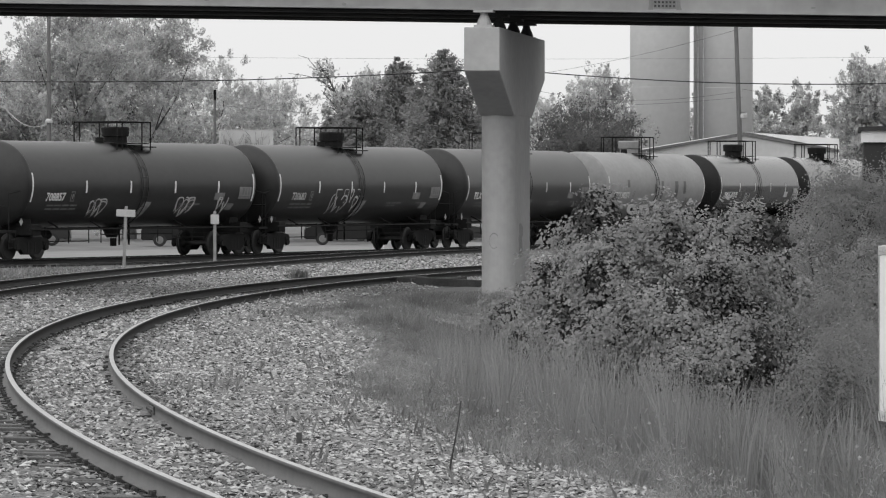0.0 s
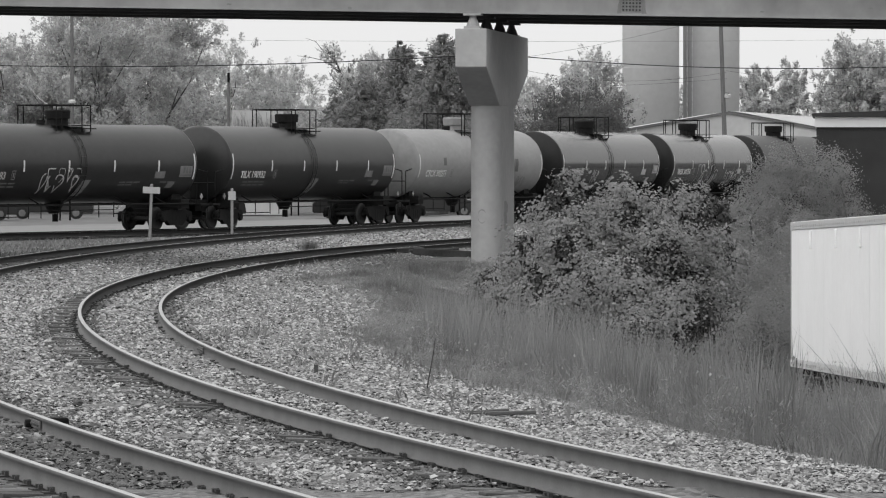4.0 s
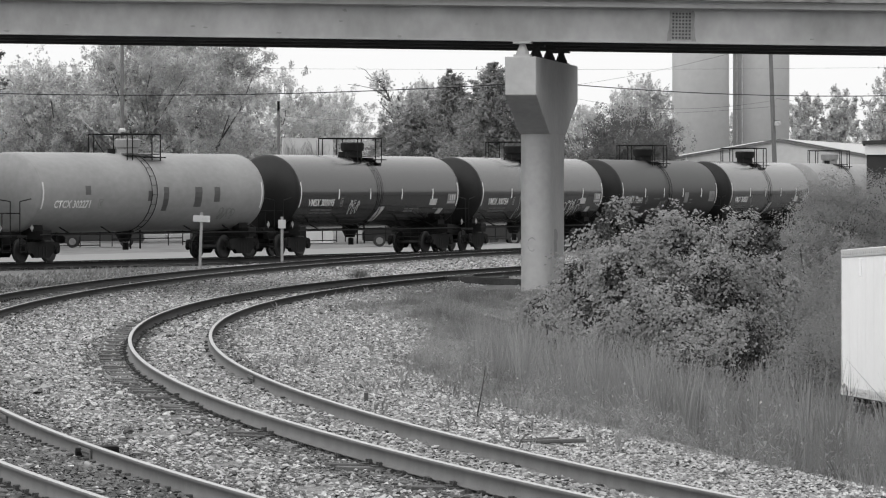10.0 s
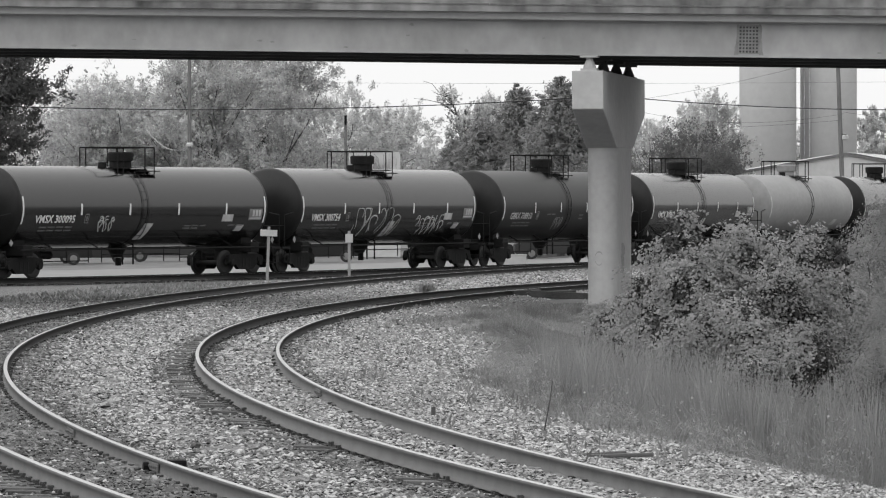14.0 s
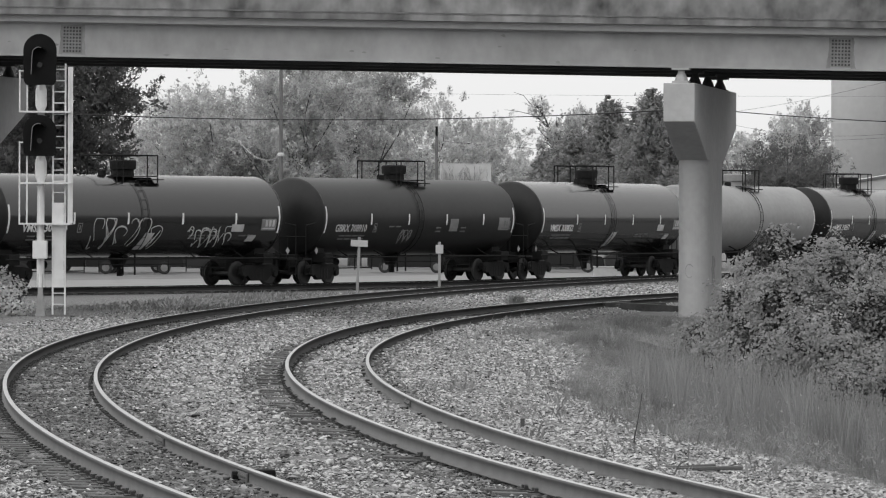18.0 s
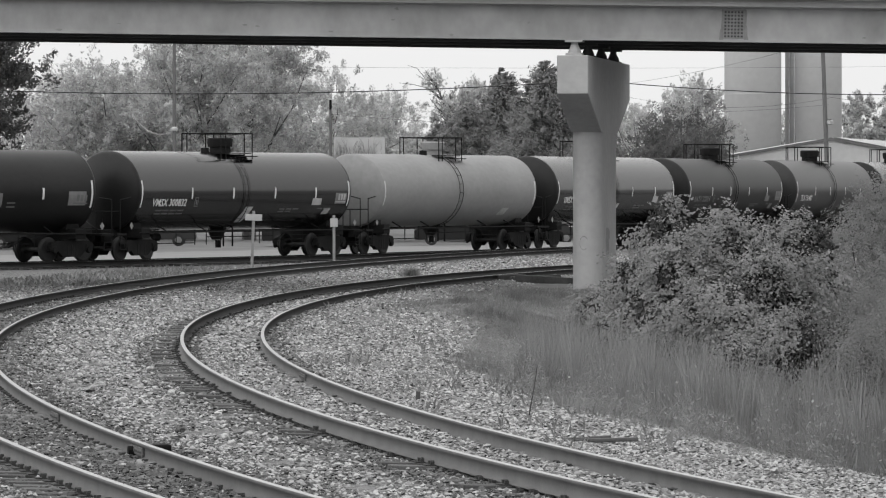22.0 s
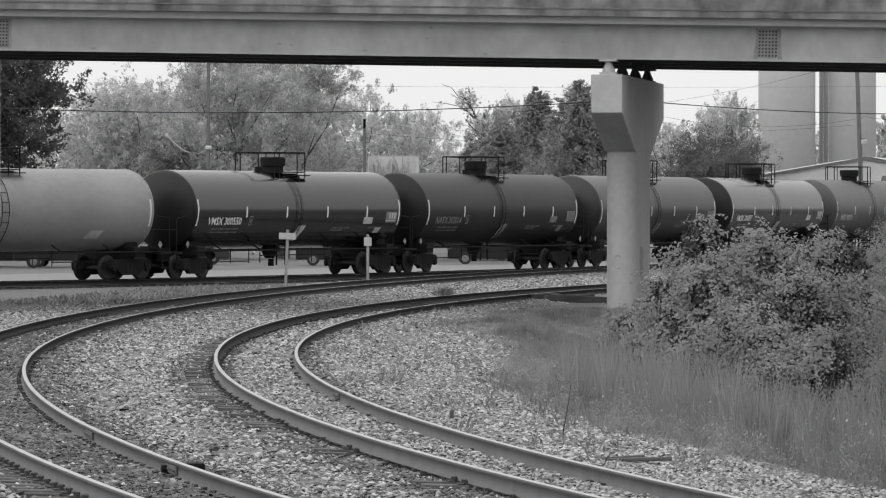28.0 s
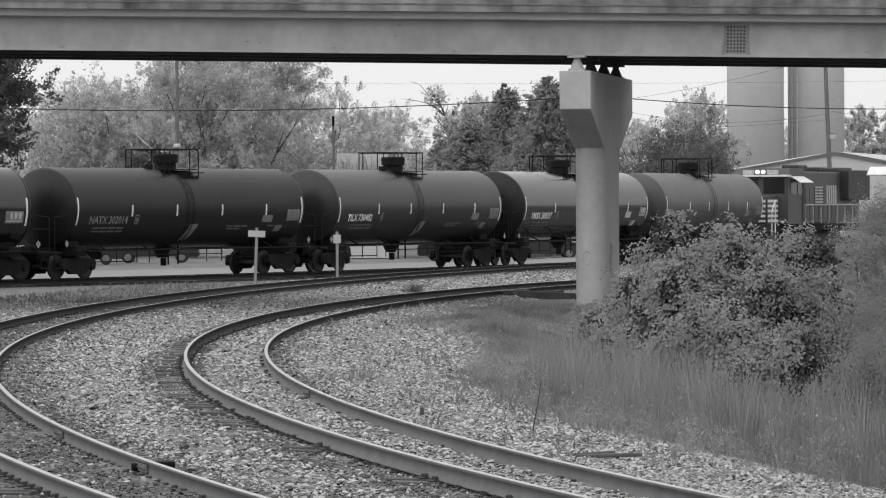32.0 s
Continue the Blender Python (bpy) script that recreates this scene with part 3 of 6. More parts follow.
bridge = empty("overpass", Matrix.Translation(PIER_AT) @ pose(0, 0, 0, 0, math.degrees(math.atan(-GRADE)), CAP_YAW), "grey steel girder road overpass with a stained concrete parapet", "bridge")
X0, X1 = -75.0, 60.0
for k, a in enumerate((-4.6, -1.55, 1.55, 4.6)):
    bm = boxed(X0, a - 0.012, 7.16, X1, a + 0.012, 8.08)
    box(bm, X0, a - 0.2, 7.1, X1, a + 0.2, 7.16)
    box(bm, X0, a - 0.2, 8.08, X1, a + 0.2, 8.12)
    for x in np.arange(X0 + 2, X1, 4.6):
        box(bm, x - 0.01, a + 0.012, 7.16, x + 0.01, a + 0.19, 8.08)
    g = part("girder", bm, M_GIRDER if k == 0 else M_GIRDER_DARK, bridge, "pale painted steel girder" if k == 0 else "inner girder with its shade painted dark")
    if k == 0:
        for x in (-41.5, -18.5, -4.5 + 9.0, 27.5, 50.5):
            bm = boxed(x - 0.29, a - 0.032, 7.2, x + 0.29, a - 0.013, 8.04)
            sp = part("splice_plate", bm, M_SPLICE, g, "bolted splice plate")
            bm = bmesh.new()
            for i in range(6):
                for j in range(8):
                    xx, zz = x - 0.24 + i * 0.096, 7.27 + j * 0.1
                    box(bm, xx - 0.026, a - 0.05, zz - 0.026, xx + 0.026, a - 0.031, zz + 0.026)
            tagged(part("bolts", bm, M_GIRDER_DARK, sp, "rows of dark bolt heads"), kind="stuff")
            for sx in (-1, 1):
                rg, bm = random.Random(int(x * 10) + sx), bmesh.new()
                zs = np.linspace(7.17, 8.06, 9)
                lo = [bm.verts.new((x + sx * 0.295, a - 0.0155, z)) for z in zs]
                hi = [bm.verts.new((x + sx * (0.35 + 0.04 * rg.random() + 0.08 * (8.06 - z) ** 3), a - 0.0155, z)) for z in zs]
                for i in range(8):
                    bm.faces.new((lo[i], hi[i], hi[i + 1], lo[i + 1]))
                part("rust_streak", bm, M_SPLICE, g, "dark rusty streak beside the splice")
        rg = random.Random(12)
        for i in range(22):
            x, z, bm = rg.uniform(-34, 26), 7.2 + 0.8 * rg.random() ** 1.5, bmesh.new()
            w, h = 0.04 + 0.1 * rg.random(), 0.02 + 0.035 * rg.random()
            bm.faces.new([bm.verts.new((x + w * rg.uniform(0.5, 1.1) * math.cos(q), a - 0.0155, z + h * rg.uniform(0.5, 1.1) * math.sin(q))) for q in (0, 0.7, 1.5, 2.2, 3.0, 3.9, 4.7, 5.5)])
            part("rust_spot", bm, M_SPLICE, g, "small rusty chip in the paint")
part("deck", boxed(X0, -5.35, 8.32, X1, 5.35, 8.58), M_PARAPET, bridge, "concrete deck slab")
part("haunch", boxed(X0, -5.05, 8.12, X1, 5.05, 8.32), M_CONCRETE, bridge, "pale concrete deck edge")
for sy in (-1, 1):
    bm = boxed(X0, sy * 5.2 - 0.14, 8.58, X1, sy * 5.2 + 0.14, 9.4)
    part("parapet", bm, M_PARAPET, bridge, "stained concrete parapet")
for x in np.arange(X0, X1 - 5, 6.0):
    part("drip_strip", boxed(x + 0.02, -5.37, 8.52, x + 5.98, -5.345, 8.56), M_STAIN, bridge)


# ---- the freight train ----
SPEED = 5.655
MIDDLES = (-7.45, 9.4, 27.1, 44.65, 62.5, 80.0, 97.75, 115.3, 133.1, 150.6, 167.9, 185.6, 203.1, 220.6)
HALF = 7.98
RAD, AXLE = 1.57, 2.69


HEAD = 0.49


def shell(z0=AXLE, r=RAD, half=HALF):
    """A tank's drum, open to its two heads."""
    ends = half - HEAD
    prof = [(x, r) for x in (-ends, -ends + 0.01, -ends + 0.03, *np.linspace(-ends + 0.6, ends - 0.6, 11), ends - 0.03, ends - 0.01, ends)]
    bm = turned(bmesh.new(), prof, "x", 56)
    bmesh.ops.translate(bm, vec=(0, 0, z0), verts=bm.verts)
    return bm


def dished_head(sx, z0=AXLE, r=RAD, half=HALF):
    """A shallow dished head with a tight knuckle where it meets the drum."""
    prof, rc = [], r - 0.12
    big = rc / math.sin(radians(24))
    for i in range(12):
        a = radians(24) * i / 11
        prof.append((big * (1 - math.cos(a)), max(big * math.sin(a), 0.02)))
    x1, k = prof[-1][0], 0.12 / (1 - math.sin(radians(24)))
    for i in range(1, 9):
        a = radians(24 + 66 * i / 8)
        prof.append((x1 + k * (math.cos(radians(24)) - math.cos(a)), rc + k * (math.sin(a) - math.sin(radians(24)))))
    d = prof[-1][0]
    prof = [(sx * (half - HEAD + d - x), q) for x, q in prof]
    bm = turned(bmesh.new(), prof + [(sx * (half - HEAD - 0.02), r)], "x", 56)
    bmesh.ops.translate(bm, vec=(0, 0, z0), verts=bm.verts)
    return bm


def on_tank(x, z, out=0.006, r=RAD, z0=AXLE):
    """The point on the tank's near side at x along it and height z."""
    dz = z - z0
    return Vector((x, -math.sqrt(max(r * r - dz * dz, 0.0)) - out, z))


def patch(bm, x0, x1, z0, z1, lean=0.0, out=0.006, n=4):
    """A painted panel that follows the tank's side."""
    rows = []
    for i in range(n + 1):
        z = z0 + (z1 - z0) * i / n
        sh = lean * i / n
        rows.append([bm.verts.new(on_tank(x, z, out)) for x in (x0 + sh, x1 + sh)])
    for a, b in zip(rows, rows[1:]):
        bm.faces.new((a[0], a[1], b[1], b[0]))
    return bm


def wheelset():
    bm = turned(bmesh.new(), [(-0.86, 0.08), (-0.86, 0.1), (-0.74, 0.1), (-0.735, 0.40), (-0.70, 0.49), (-0.68, 0.49), (-0.66, 0.457), (-0.60, 0.457), (-0.60, 0.36), (-0.66, 0.2), (-0.55, 0.09), (0.55, 0.09), (0.66, 0.2), (0.60, 0.36), (0.60, 0.457), (0.66, 0.457), (0.68, 0.49), (0.70, 0.49), (0.735, 0.40), (0.74, 0.1), (0.86, 0.1), (0.86, 0.08)], "y", 28)
    me = bpy.data.meshes.new("wheelset")
    bm.to_mesh(me)
    bm.free()
    me.materials.append(M_WHEEL)
    return me


WHEELSET = wheelset()


def sideframe(sy):
    out = [(-1.12, 0.62), (-1.05, 0.74), (-0.6, 0.8), (0.6, 0.8), (1.05, 0.74), (1.12, 0.62), (1.1, 0.45), (0.72, 0.42), (0.45, 0.18), (-0.45, 0.18), (-0.72, 0.42), (-1.1, 0.45)]
    bm = prism(bmesh.new(), out, sy * 0.98 - 0.09, sy * 0.98 + 0.09)
    for sx in (-1, 1):
        turned_at = Matrix.Translation((sx * 0.889, sy * 1.08, 0.457)) @ Matrix.Rotation(radians(90), 4, "X")
        bmesh.ops.create_cone(bm, cap_ends=True, segments=12, radius1=0.15, radius2=0.12, depth=0.12, matrix=turned_at)
        box(bm, sx * 0.889 - 0.17, sy * 0.98 - 0.12, 0.5, sx * 0.889 + 0.17, sy * 0.98 + 0.12, 0.66)
    for i in range(3):
        rod(bm, (-0.22 + 0.22 * i, sy * 1.0, 0.25), (-0.22 + 0.22 * i, sy * 1.0, 0.62), 0.085, n=10)
    return bm


def truck(parent, x):
    t = part("truck", boxed(x - 0.3, -0.95, 0.42, x + 0.3, 0.95, 0.86, bevel=0.03), M_UNDER, parent, "four-wheeled freight truck")
    for sy in (-1, 1):
        sf = part("side_frame", sideframe(sy), M_UNDER, t)
        sf.matrix_basis = pose(x, 0, 0)
    for dx in (-0.889, 0.889):
        w = new("wheelset", WHEELSET)
        w.parent, w.matrix_basis = t, pose(x + dx, 0, 0.457)
    return t


def writing(parent, text, x, z, size, material):
    """Painted lettering that follows the tank's near side."""
    cu = bpy.data.curves.new("lettering", "FONT")
    cu.body, cu.size, cu.offset, cu.resolution_u = text, size, 0.011, 2
    tmp = new("lettering_source", cu)
    me = bpy.data.meshes.new_from_object(tmp.evaluated_get(bpy.context.evaluated_depsgraph_get()))
    bpy.data.objects.remove(tmp)
    for v in me.vertices:
        v.co = on_tank(x + v.co.x * 1.0 + v.co.y * 0.04, z + v.co.y, 0.008)
    me.materials.clear()
    me.materials.append(material)
    ob = new("lettering", me)
    ob.parent = parent
    return tagged(ob, "painted reporting mark")


def scrawl(parent, x0, x1, z0, z1, seed, material):
    """Sprayed graffiti: a row of rounded, overlapping letter strokes that follow the tank's side."""
    rng, first = random.Random(seed), None
    h, step = z1 - z0, (z1 - z0) * 0.55
    for k in range(max(2, int((x1 - x0) / step))):
        cx, w = x0 + (k + 0.5) * step, step * rng.uniform(0.42, 0.56)
        for stroke in range(rng.choice((2, 3, 3))):
            a0, da = rng.uniform(0, 6.28), rng.choice((-1, 1)) * rng.uniform(2.4, 5.0)
            oz, ow, oh = rng.uniform(0.3, 0.7), rng.uniform(0.3, 1.0), rng.uniform(0.3, 0.55)
            lean, wide = rng.uniform(-0.15, 0.2), rng.uniform(0.016, 0.03)
            bm, last = bmesh.new(), None
            for i in range(13):
                u = i / 12
                a = a0 + da * u
                rise = min(max(oz + oh * math.sin(a) * (1.2 - 0.4 * u), 0.0), 1.0)
                px = cx + w * ow * math.cos(a) + 0.35 * w * math.sin(2 * a) + lean * h * (rise - 0.5)
                pz = z0 + h * rise
                tx, tz = -math.sin(a) * ow * w * da, math.cos(a) * oh * h * da
                ln = math.hypot(tx, tz) + 1e-6
                nx, nz = -tz / ln * wide, tx / ln * wide
                q = (bm.verts.new(on_tank(px + nx, pz + nz, 0.008)), bm.verts.new(on_tank(px - nx, pz - nz, 0.008)))
                if last:
                    bm.faces.new((last[0], last[1], q[1], q[0]))
                last = q
            if first is None:
                first = part("graffiti", bm, material, parent, "sprayed pale graffiti")
            else:
                part("stroke", bm, material, first)
    return first


def tank_car(name_label, paint, spec):
    """A tank car. x runs along it, its near side is -y, z = 0 is the rail's top."""
    th = empty("tank_car", Matrix(), name_label, "tank car", "tank cars of the freight train")
    t = part("tank", shell(), paint, th, smooth=True)
    for sx in (-1, 1):
        part("tank_head", dished_head(sx), M_MATTTANK if paint is M_BLACKTANK else paint, t, smooth=True)
    half = HALF
    # bands round the tank
    for x in spec.get("bands", ()):
        bm = turned(bmesh.new(), [(x - 0.02, RAD - 0.02), (x - 0.02, RAD + 0.005), (x + 0.02, RAD + 0.005), (x + 0.02, RAD - 0.02)], "x", 48)
        bmesh.ops.translate(bm, vec=(0, 0, AXLE), verts=bm.verts)
        part("tank_band", bm, paint, th)
    # dome housing, fittings and the railed platform on top
    top = AXLE + RAD
    hs = part("fittings_housing", turned(bmesh.new(), [(top - 0.1, 0.44), (top + 0.2, 0.42), (top + 0.22, 0.5), (top + 0.52, 0.52), (top + 0.57, 0.46)], "z", 20), spec.get("dome", M_UNDER), th, "dark fittings housing")
    hs.matrix_basis = pose(spec.get("hx", 0.2), 0, 0)
    part("walkway", box(boxed(-0.9, -0.85, top - 0.07, 1.2, -0.5, top - 0.03), -0.9, 0.5, top - 0.07, 1.2, 0.85, top - 0.03), M_UNDER, th, "grating walkway")
    rx, ry, zt = 1.12, 0.95, 0.74
    prs = [((-rx, -ry, top + zt), (rx, -ry, top + zt)), ((-rx, ry, top + zt), (rx, ry, top + zt)), ((-rx, -ry, top + zt), (-rx, ry, top + zt)), ((rx, -ry, top + zt), (rx, ry, top + zt))]
    for x in (-rx, -rx + 0.35, 0.55, rx):
        prs += [((x, sy * ry, top - 0.3), (x, sy * ry, top + zt)) for sy in (-1, 1)]
    for pr in prs:
        part("railing_bar", rods([pr], 0.026, 6), M_UNDER, th)
    part("loading_step", boxed(0.0, -1.1, top - 0.2, 1.3, -0.9, top - 0.16), M_UNDER, th, "dark step beside the housing")
    part("relief_valve", rods([((-1.15, -0.2, top - 0.05), (-1.15, -0.2, top + 0.16))], 0.16, 12), M_UNDER, th)
    # side ladder that follows the shell
    for sy in (-1, 1):
        pts = []
        for i in range(11):
            a = radians(64 - i * 13.5)
            pts.append(Vector((0, sy * (RAD + 0.045) * math.cos(a), AXLE + (RAD + 0.045) * math.sin(a))))
        lad = part("side_ladder", tube(pts, 0.014, -0.35), spec.get("ladder", paint), th, "curved side ladder")
        part("stile", tube(pts, 0.014, 0.0), spec.get("ladder", paint), lad)
        for p in pts[1:]:
            part("rung", rod(bmesh.new(), p + Vector((-0.35, 0, 0)), p, 0.012, n=5), spec.get("ladder", paint), lad)
    # side sill rail, end platforms, bolsters, couplers, brake gear and bottom outlet
    sill = 1.07
    for sy in (-1, 1):
        part("safety_rail", rods([((-half + 0.5, sy * 1.45, sill), (half - 0.5, sy * 1.45, sill))] + [((x, sy * 1.45, sill), (x, sy * 0.9, sill + 0.28)) for x in (-5.5, -2.8, 2.8, 5.5)], 0.03, 6), spec.get("railpaint", M_UNDER), th, "long handrail along the sill")
    for sx in (-1, 1):
        bm = boxed(sx * 8.45 - 0.42, -1.42, 0.98, sx * 8.45 + 0.2, 1.42, 1.06)
        box(bm, sx * 7.6 - 0.9, -0.36, 0.72, sx * 7.6 + 0.9, 0.36, 1.2, bevel=0.02)
        box(bm, sx * 6.95 - 0.28, -1.4, 0.86, sx * 6.95 + 0.28, 1.4, 1.25, bevel=0.03)
        part("end_sill", bm, M_UNDER, th, "end platform and stub sill")
        bm = bmesh.new()
        prism(bm, [(sx * 6.6, 1.2), (sx * 7.3, 1.2), (sx * 7.2, 1.6), (sx * 6.7, 1.6)], -0.95, 0.95)
        part("saddle", bm, M_UNDER, th, "steel saddle under the tank")
        part("coupler", box(boxed(sx * 8.55 - 0.28, -0.1, 0.76, sx * 8.55 + 0.28, 0.1, 0.98, bevel=0.03), sx * 8.72 - 0.13, -0.17, 0.7, sx * 8.72 + 0.1, 0.17, 1.02, bevel=0.04), M_UNDER, th, "knuckle coupler")
        prs = []
        for sy in (-1, 1):
            prs += [((sx * 8.6, sy * 1.36, 0.4), (sx * 8.6, sy * 1.36, 2.35)), ((sx * 8.6, sy * 1.36, 2.35), (sx * 7.9, sy * 1.36, 2.45)), ((sx * 8.2, sy * 1.36, 0.4), (sx * 8.2, sy * 1.36, 1.0))]
            prs += [((sx * 8.6, sy * 1.36, z), (sx * 8.2, sy * 1.36, z)) for z in (0.42, 0.72)]
        prs += [((sx * 8.6, -1.36, 1.9), (sx * 8.6, 1.36, 1.9)), ((sx * 8.6, -0.5, 1.06), (sx * 8.6, -0.5, 1.9)), ((sx * 8.6, 0.5, 1.06), (sx * 8.6, 0.5, 1.9))]
        part("end_ladder", rods(prs, 0.022, 5), M_UNDER, th, "end ladder and grab irons")
        truck(th, sx * 6.8)
    bm = rod(bmesh.new(), (-0.05, 0, 0.72), (-0.05, 0, 1.2), 0.2, 0.44, n=16)
    rod(bm, (-0.3, -0.5, 0.45), (-0.3, -0.5, 1.2), 0.035)
    rod(bm, (0.35, -0.5, 0.45), (0.35, -0.5, 1.2), 0.035)
    rod(bm, (0.05, 0, 0.4), (0.05, 0, 0.7), 0.12, n=10)
    part("bottom_outlet", bm, M_UNDER, th, "bottom outlet and valve guards")
    bm = rod(bmesh.new(), (-4.4, 0.4, 0.85), (-3.6, 0.4, 0.85), 0.16, n=14)
    for x in (-5.4, -3.9, -2.6, -1.8, 2.0, 3.0, 4.4, 5.2):
        rod(bm, (x, -0.7, 0.55), (x, -0.7, 1.15), 0.022, n=5)
    for z, xa, xb in ((0.62, -5.4, -2.6), (0.7, 3.0, 5.2), (0.85, -1.8, 3.0)):
        rod(bm, (xa, -0.7, z), (xb, -0.7, z), 0.022, n=5)
    part("brake_gear", bm, M_UNDER, th, "brake reservoir, rods and hangers")
    # markings
    for x in spec.get("strips", (-4.0, -1.1, 1.9, 4.9)):
        part("reflective_strip", patch(bmesh.new(), x - 0.05, x + 0.05, 2.38, 2.82), M_WHITE, th)
    for x in (-7.4, 7.4):
        part("rim_strip", patch(bmesh.new(), x - 0.045, x + 0.045, 2.05, 3.1, out=0.007, n=6), spec.get("rim", M_WHITE), th)
    for x0, x1, z0, z1, lean in spec.get("panels", ((4.7, 5.4, 2.1, 2.38, 0.0), (6.4, 7.25, 2.15, 2.6, 0.0), (-0.3, 0.22, 1.42, 2.05, 0.25), (5.7, 6.15, 1.72, 1.96, 0.1))):
        part("data_panel", patch(bmesh.new(), x0, x1, z0, z1, lean), M_DULLPANEL if x0 > 6 else spec.get("panel_paint", M_DULLPANEL if paint in (M_DARKTANK, M_MATTTANK, M_BROWNTANK) else M_STENCIL), th)
    if not spec.get("dome"):
        mark = M_STENCIL if paint is M_BLACKTANK else M_DULLSTENCIL
        for k in range(3):
            part("panel_mark", patch(bmesh.new(), 6.62 + 0.2 * k, 6.75 + 0.2 * k, 2.3, 2.55, n=2, out=0.009), mark, th)
        part("panel_mark", patch(bmesh.new(), 6.45, 7.2, 2.2, 2.25, n=1, out=0.009), mark, th)
    for x, z, n in spec.get("bars", ((-6.3, 1.93, 4), (-6.3, 1.8, 4), (2.4, 1.95, 3), (2.4, 1.85, 2), (5.2, 1.95, 2))):
        for i in range(n):
            part("stencil_line", patch(bmesh.new(), x + i * 0.5, x + i * 0.5 + 0.42, z - 0.028, z + 0.028, n=1), M_DULLSTENCIL, th)
    for i in range(3):
        w = (0.75, 0.45, 0.3)[i]
        hy = RAD * 0.62
        part("head_stencil", boxed(-HALF + 0.17 + 0.02 * i, -hy, 3.1 - i * 0.14, -HALF + 0.2 + 0.02 * i, -hy + w, 3.19 - i * 0.14), M_STENCIL, th)
    for sx, yy in ((-1, -1.0), (1, -1.0)):
        dia = bmesh.new()
        d = [dia.verts.new(q) for q in ((sx * 8.0, yy - 0.47, 1.2), (sx * 8.0 + 0.12, yy - 0.47, 1.35), (sx * 8.0, yy - 0.47, 1.5), (sx * 8.0 - 0.12, yy - 0.47, 1.35))]
        dia.faces.new(d)
        bmesh.ops.solidify(dia, geom=dia.faces[:], thickness=0.01)
        part("placard", dia, M_STENCIL, th, "white diamond placard")
    if "text" in spec:
        writing(th, spec["text"], spec.get("tx", -6.65), 2.1, 0.4, spec.get("text_paint", M_WHITE))
        bx = spec.get("tx", -6.65) + 0.262 * len(spec["text"])
        for x0, x1, z0, z1 in ((bx, bx + 0.24, 2.4, 2.43), (bx, bx + 0.24, 2.07, 2.1), (bx, bx + 0.03, 2.1, 2.4), (bx + 0.21, bx + 0.24, 2.1, 2.4), (bx + 0.08, bx + 0.16, 2.16, 2.34)):
            part("stencil_box_line", patch(bmesh.new(), x0, x1, z0, z1, n=1), M_DULLPANEL, th)
    for g in spec.get("graffiti", ()):
        scrawl(th, *g, M_DULLPANEL if paint in (M_MATTTANK, M_GREYTANK) else M_STENCIL)
    return th


SPECS = (
    ("dull black tank car with pale graffiti on its side", M_DARKTANK, {"text": "708857", "tx": -6.5, "graffiti": ((-3.6, -2.4, 1.5, 2.15, 1), (2.2, 3.4, 1.5, 2.2, 2), (5.0, 6.0, 1.5, 2.2, 3))}),
    ("dull black tank car with large pale graffiti lettering", M_DARKTANK, {"text": "730683", "tx": -6.3, "text_paint": M_STENCIL, "graffiti": ((-2.9, 0.2, 1.55, 2.5, 4),)}),
    ("plain black tank car with a white reporting mark", M_DARKTANK, {"text": "TILX 190932"}),
    ("pale grey tank car with a darker central band", M_GREYTANK, {"text": "CTCX 302271", "panel_paint": M_BROWNTANK, "bars": (), "strips": (), "dome": M_GREYTANK, "ladder": M_UNDER, "panels": ((2.65, 3.15, 2.1, 2.9, 0), (4.0, 4.4, 2.3, 2.9, 0), (-0.55, -0.25, 2.35, 2.75, 0), (-4.7, -4.35, 2.6, 2.95, 0), (0.5, 0.85, 1.95, 2.9, 0)), "graffiti": ((4.6, 5.9, 1.6, 2.1, 9),)}),
    ("glossy black tank car with white mark and small graffiti", M_BLACKTANK, {"text": "VMSX 300095", "graffiti": ((-2.9, -1.6, 1.75, 2.35, 5),)}),
    ("glossy black tank car covered with pale graffiti", M_BLACKTANK, {"text": "VMSX 300754", "graffiti": ((-3.0, 1.1, 1.45, 2.6, 6), (2.2, 5.2, 1.5, 2.3, 7))}),
    ("dull dark tank car with a faint reporting mark", M_MATTTANK, {"text": "GBRX 708910", "text_paint": M_STENCIL, "panel_paint": M_DULLPANEL, "panels": ((2.2, 2.85, 2.1, 2.62, 0.0), (6.2, 7.1, 2.15, 2.68, 0.0)), "bars": ((-6.2, 1.93, 4), (-6.2, 1.8, 4), (-2.6, 2.3, 2), (1.1, 2.25, 1), (1.1, 2.1, 1), (3.1, 2.25, 1), (3.1, 2.1, 1)), "graffiti": ((-1.6, -0.4, 1.6, 2.15, 11),)}),
    ("glossy black tank car with a white reporting mark", M_BLACKTANK, {"text": "VMSX 300832"}),
    ("plain grey tank car with few markings", M_GREYTANK, {"bars": (), "strips": (), "panels": ((4.2, 4.9, 1.6, 1.9, 0.2),), "dome": M_GREYTANK, "ladder": M_UNDER}),
    ("glossy black tank car with a clear white mark", M_BLACKTANK, {"text": "VMSX 300550"}),
    ("dark matt tank car with faint lettering", M_MATTTANK, {"text": "NATX 302014", "text_paint": M_DULLPANEL}),
    ("dull black tank car with a white lettered side", M_DARKTANK, {"text": "TILX 730482"}),
    ("glossy black tank car next to the last one", M_BLACKTANK, {"text": "VMSX 300397"}),
    ("dark faded tank car coupled to the locomotive", M_BROWNTANK, {"text": "VMSX 300211", "text_paint": M_STENCIL}),
)
CARS = [(tank_car(*s), o) for s, o in zip(SPECS, MIDDLES)]


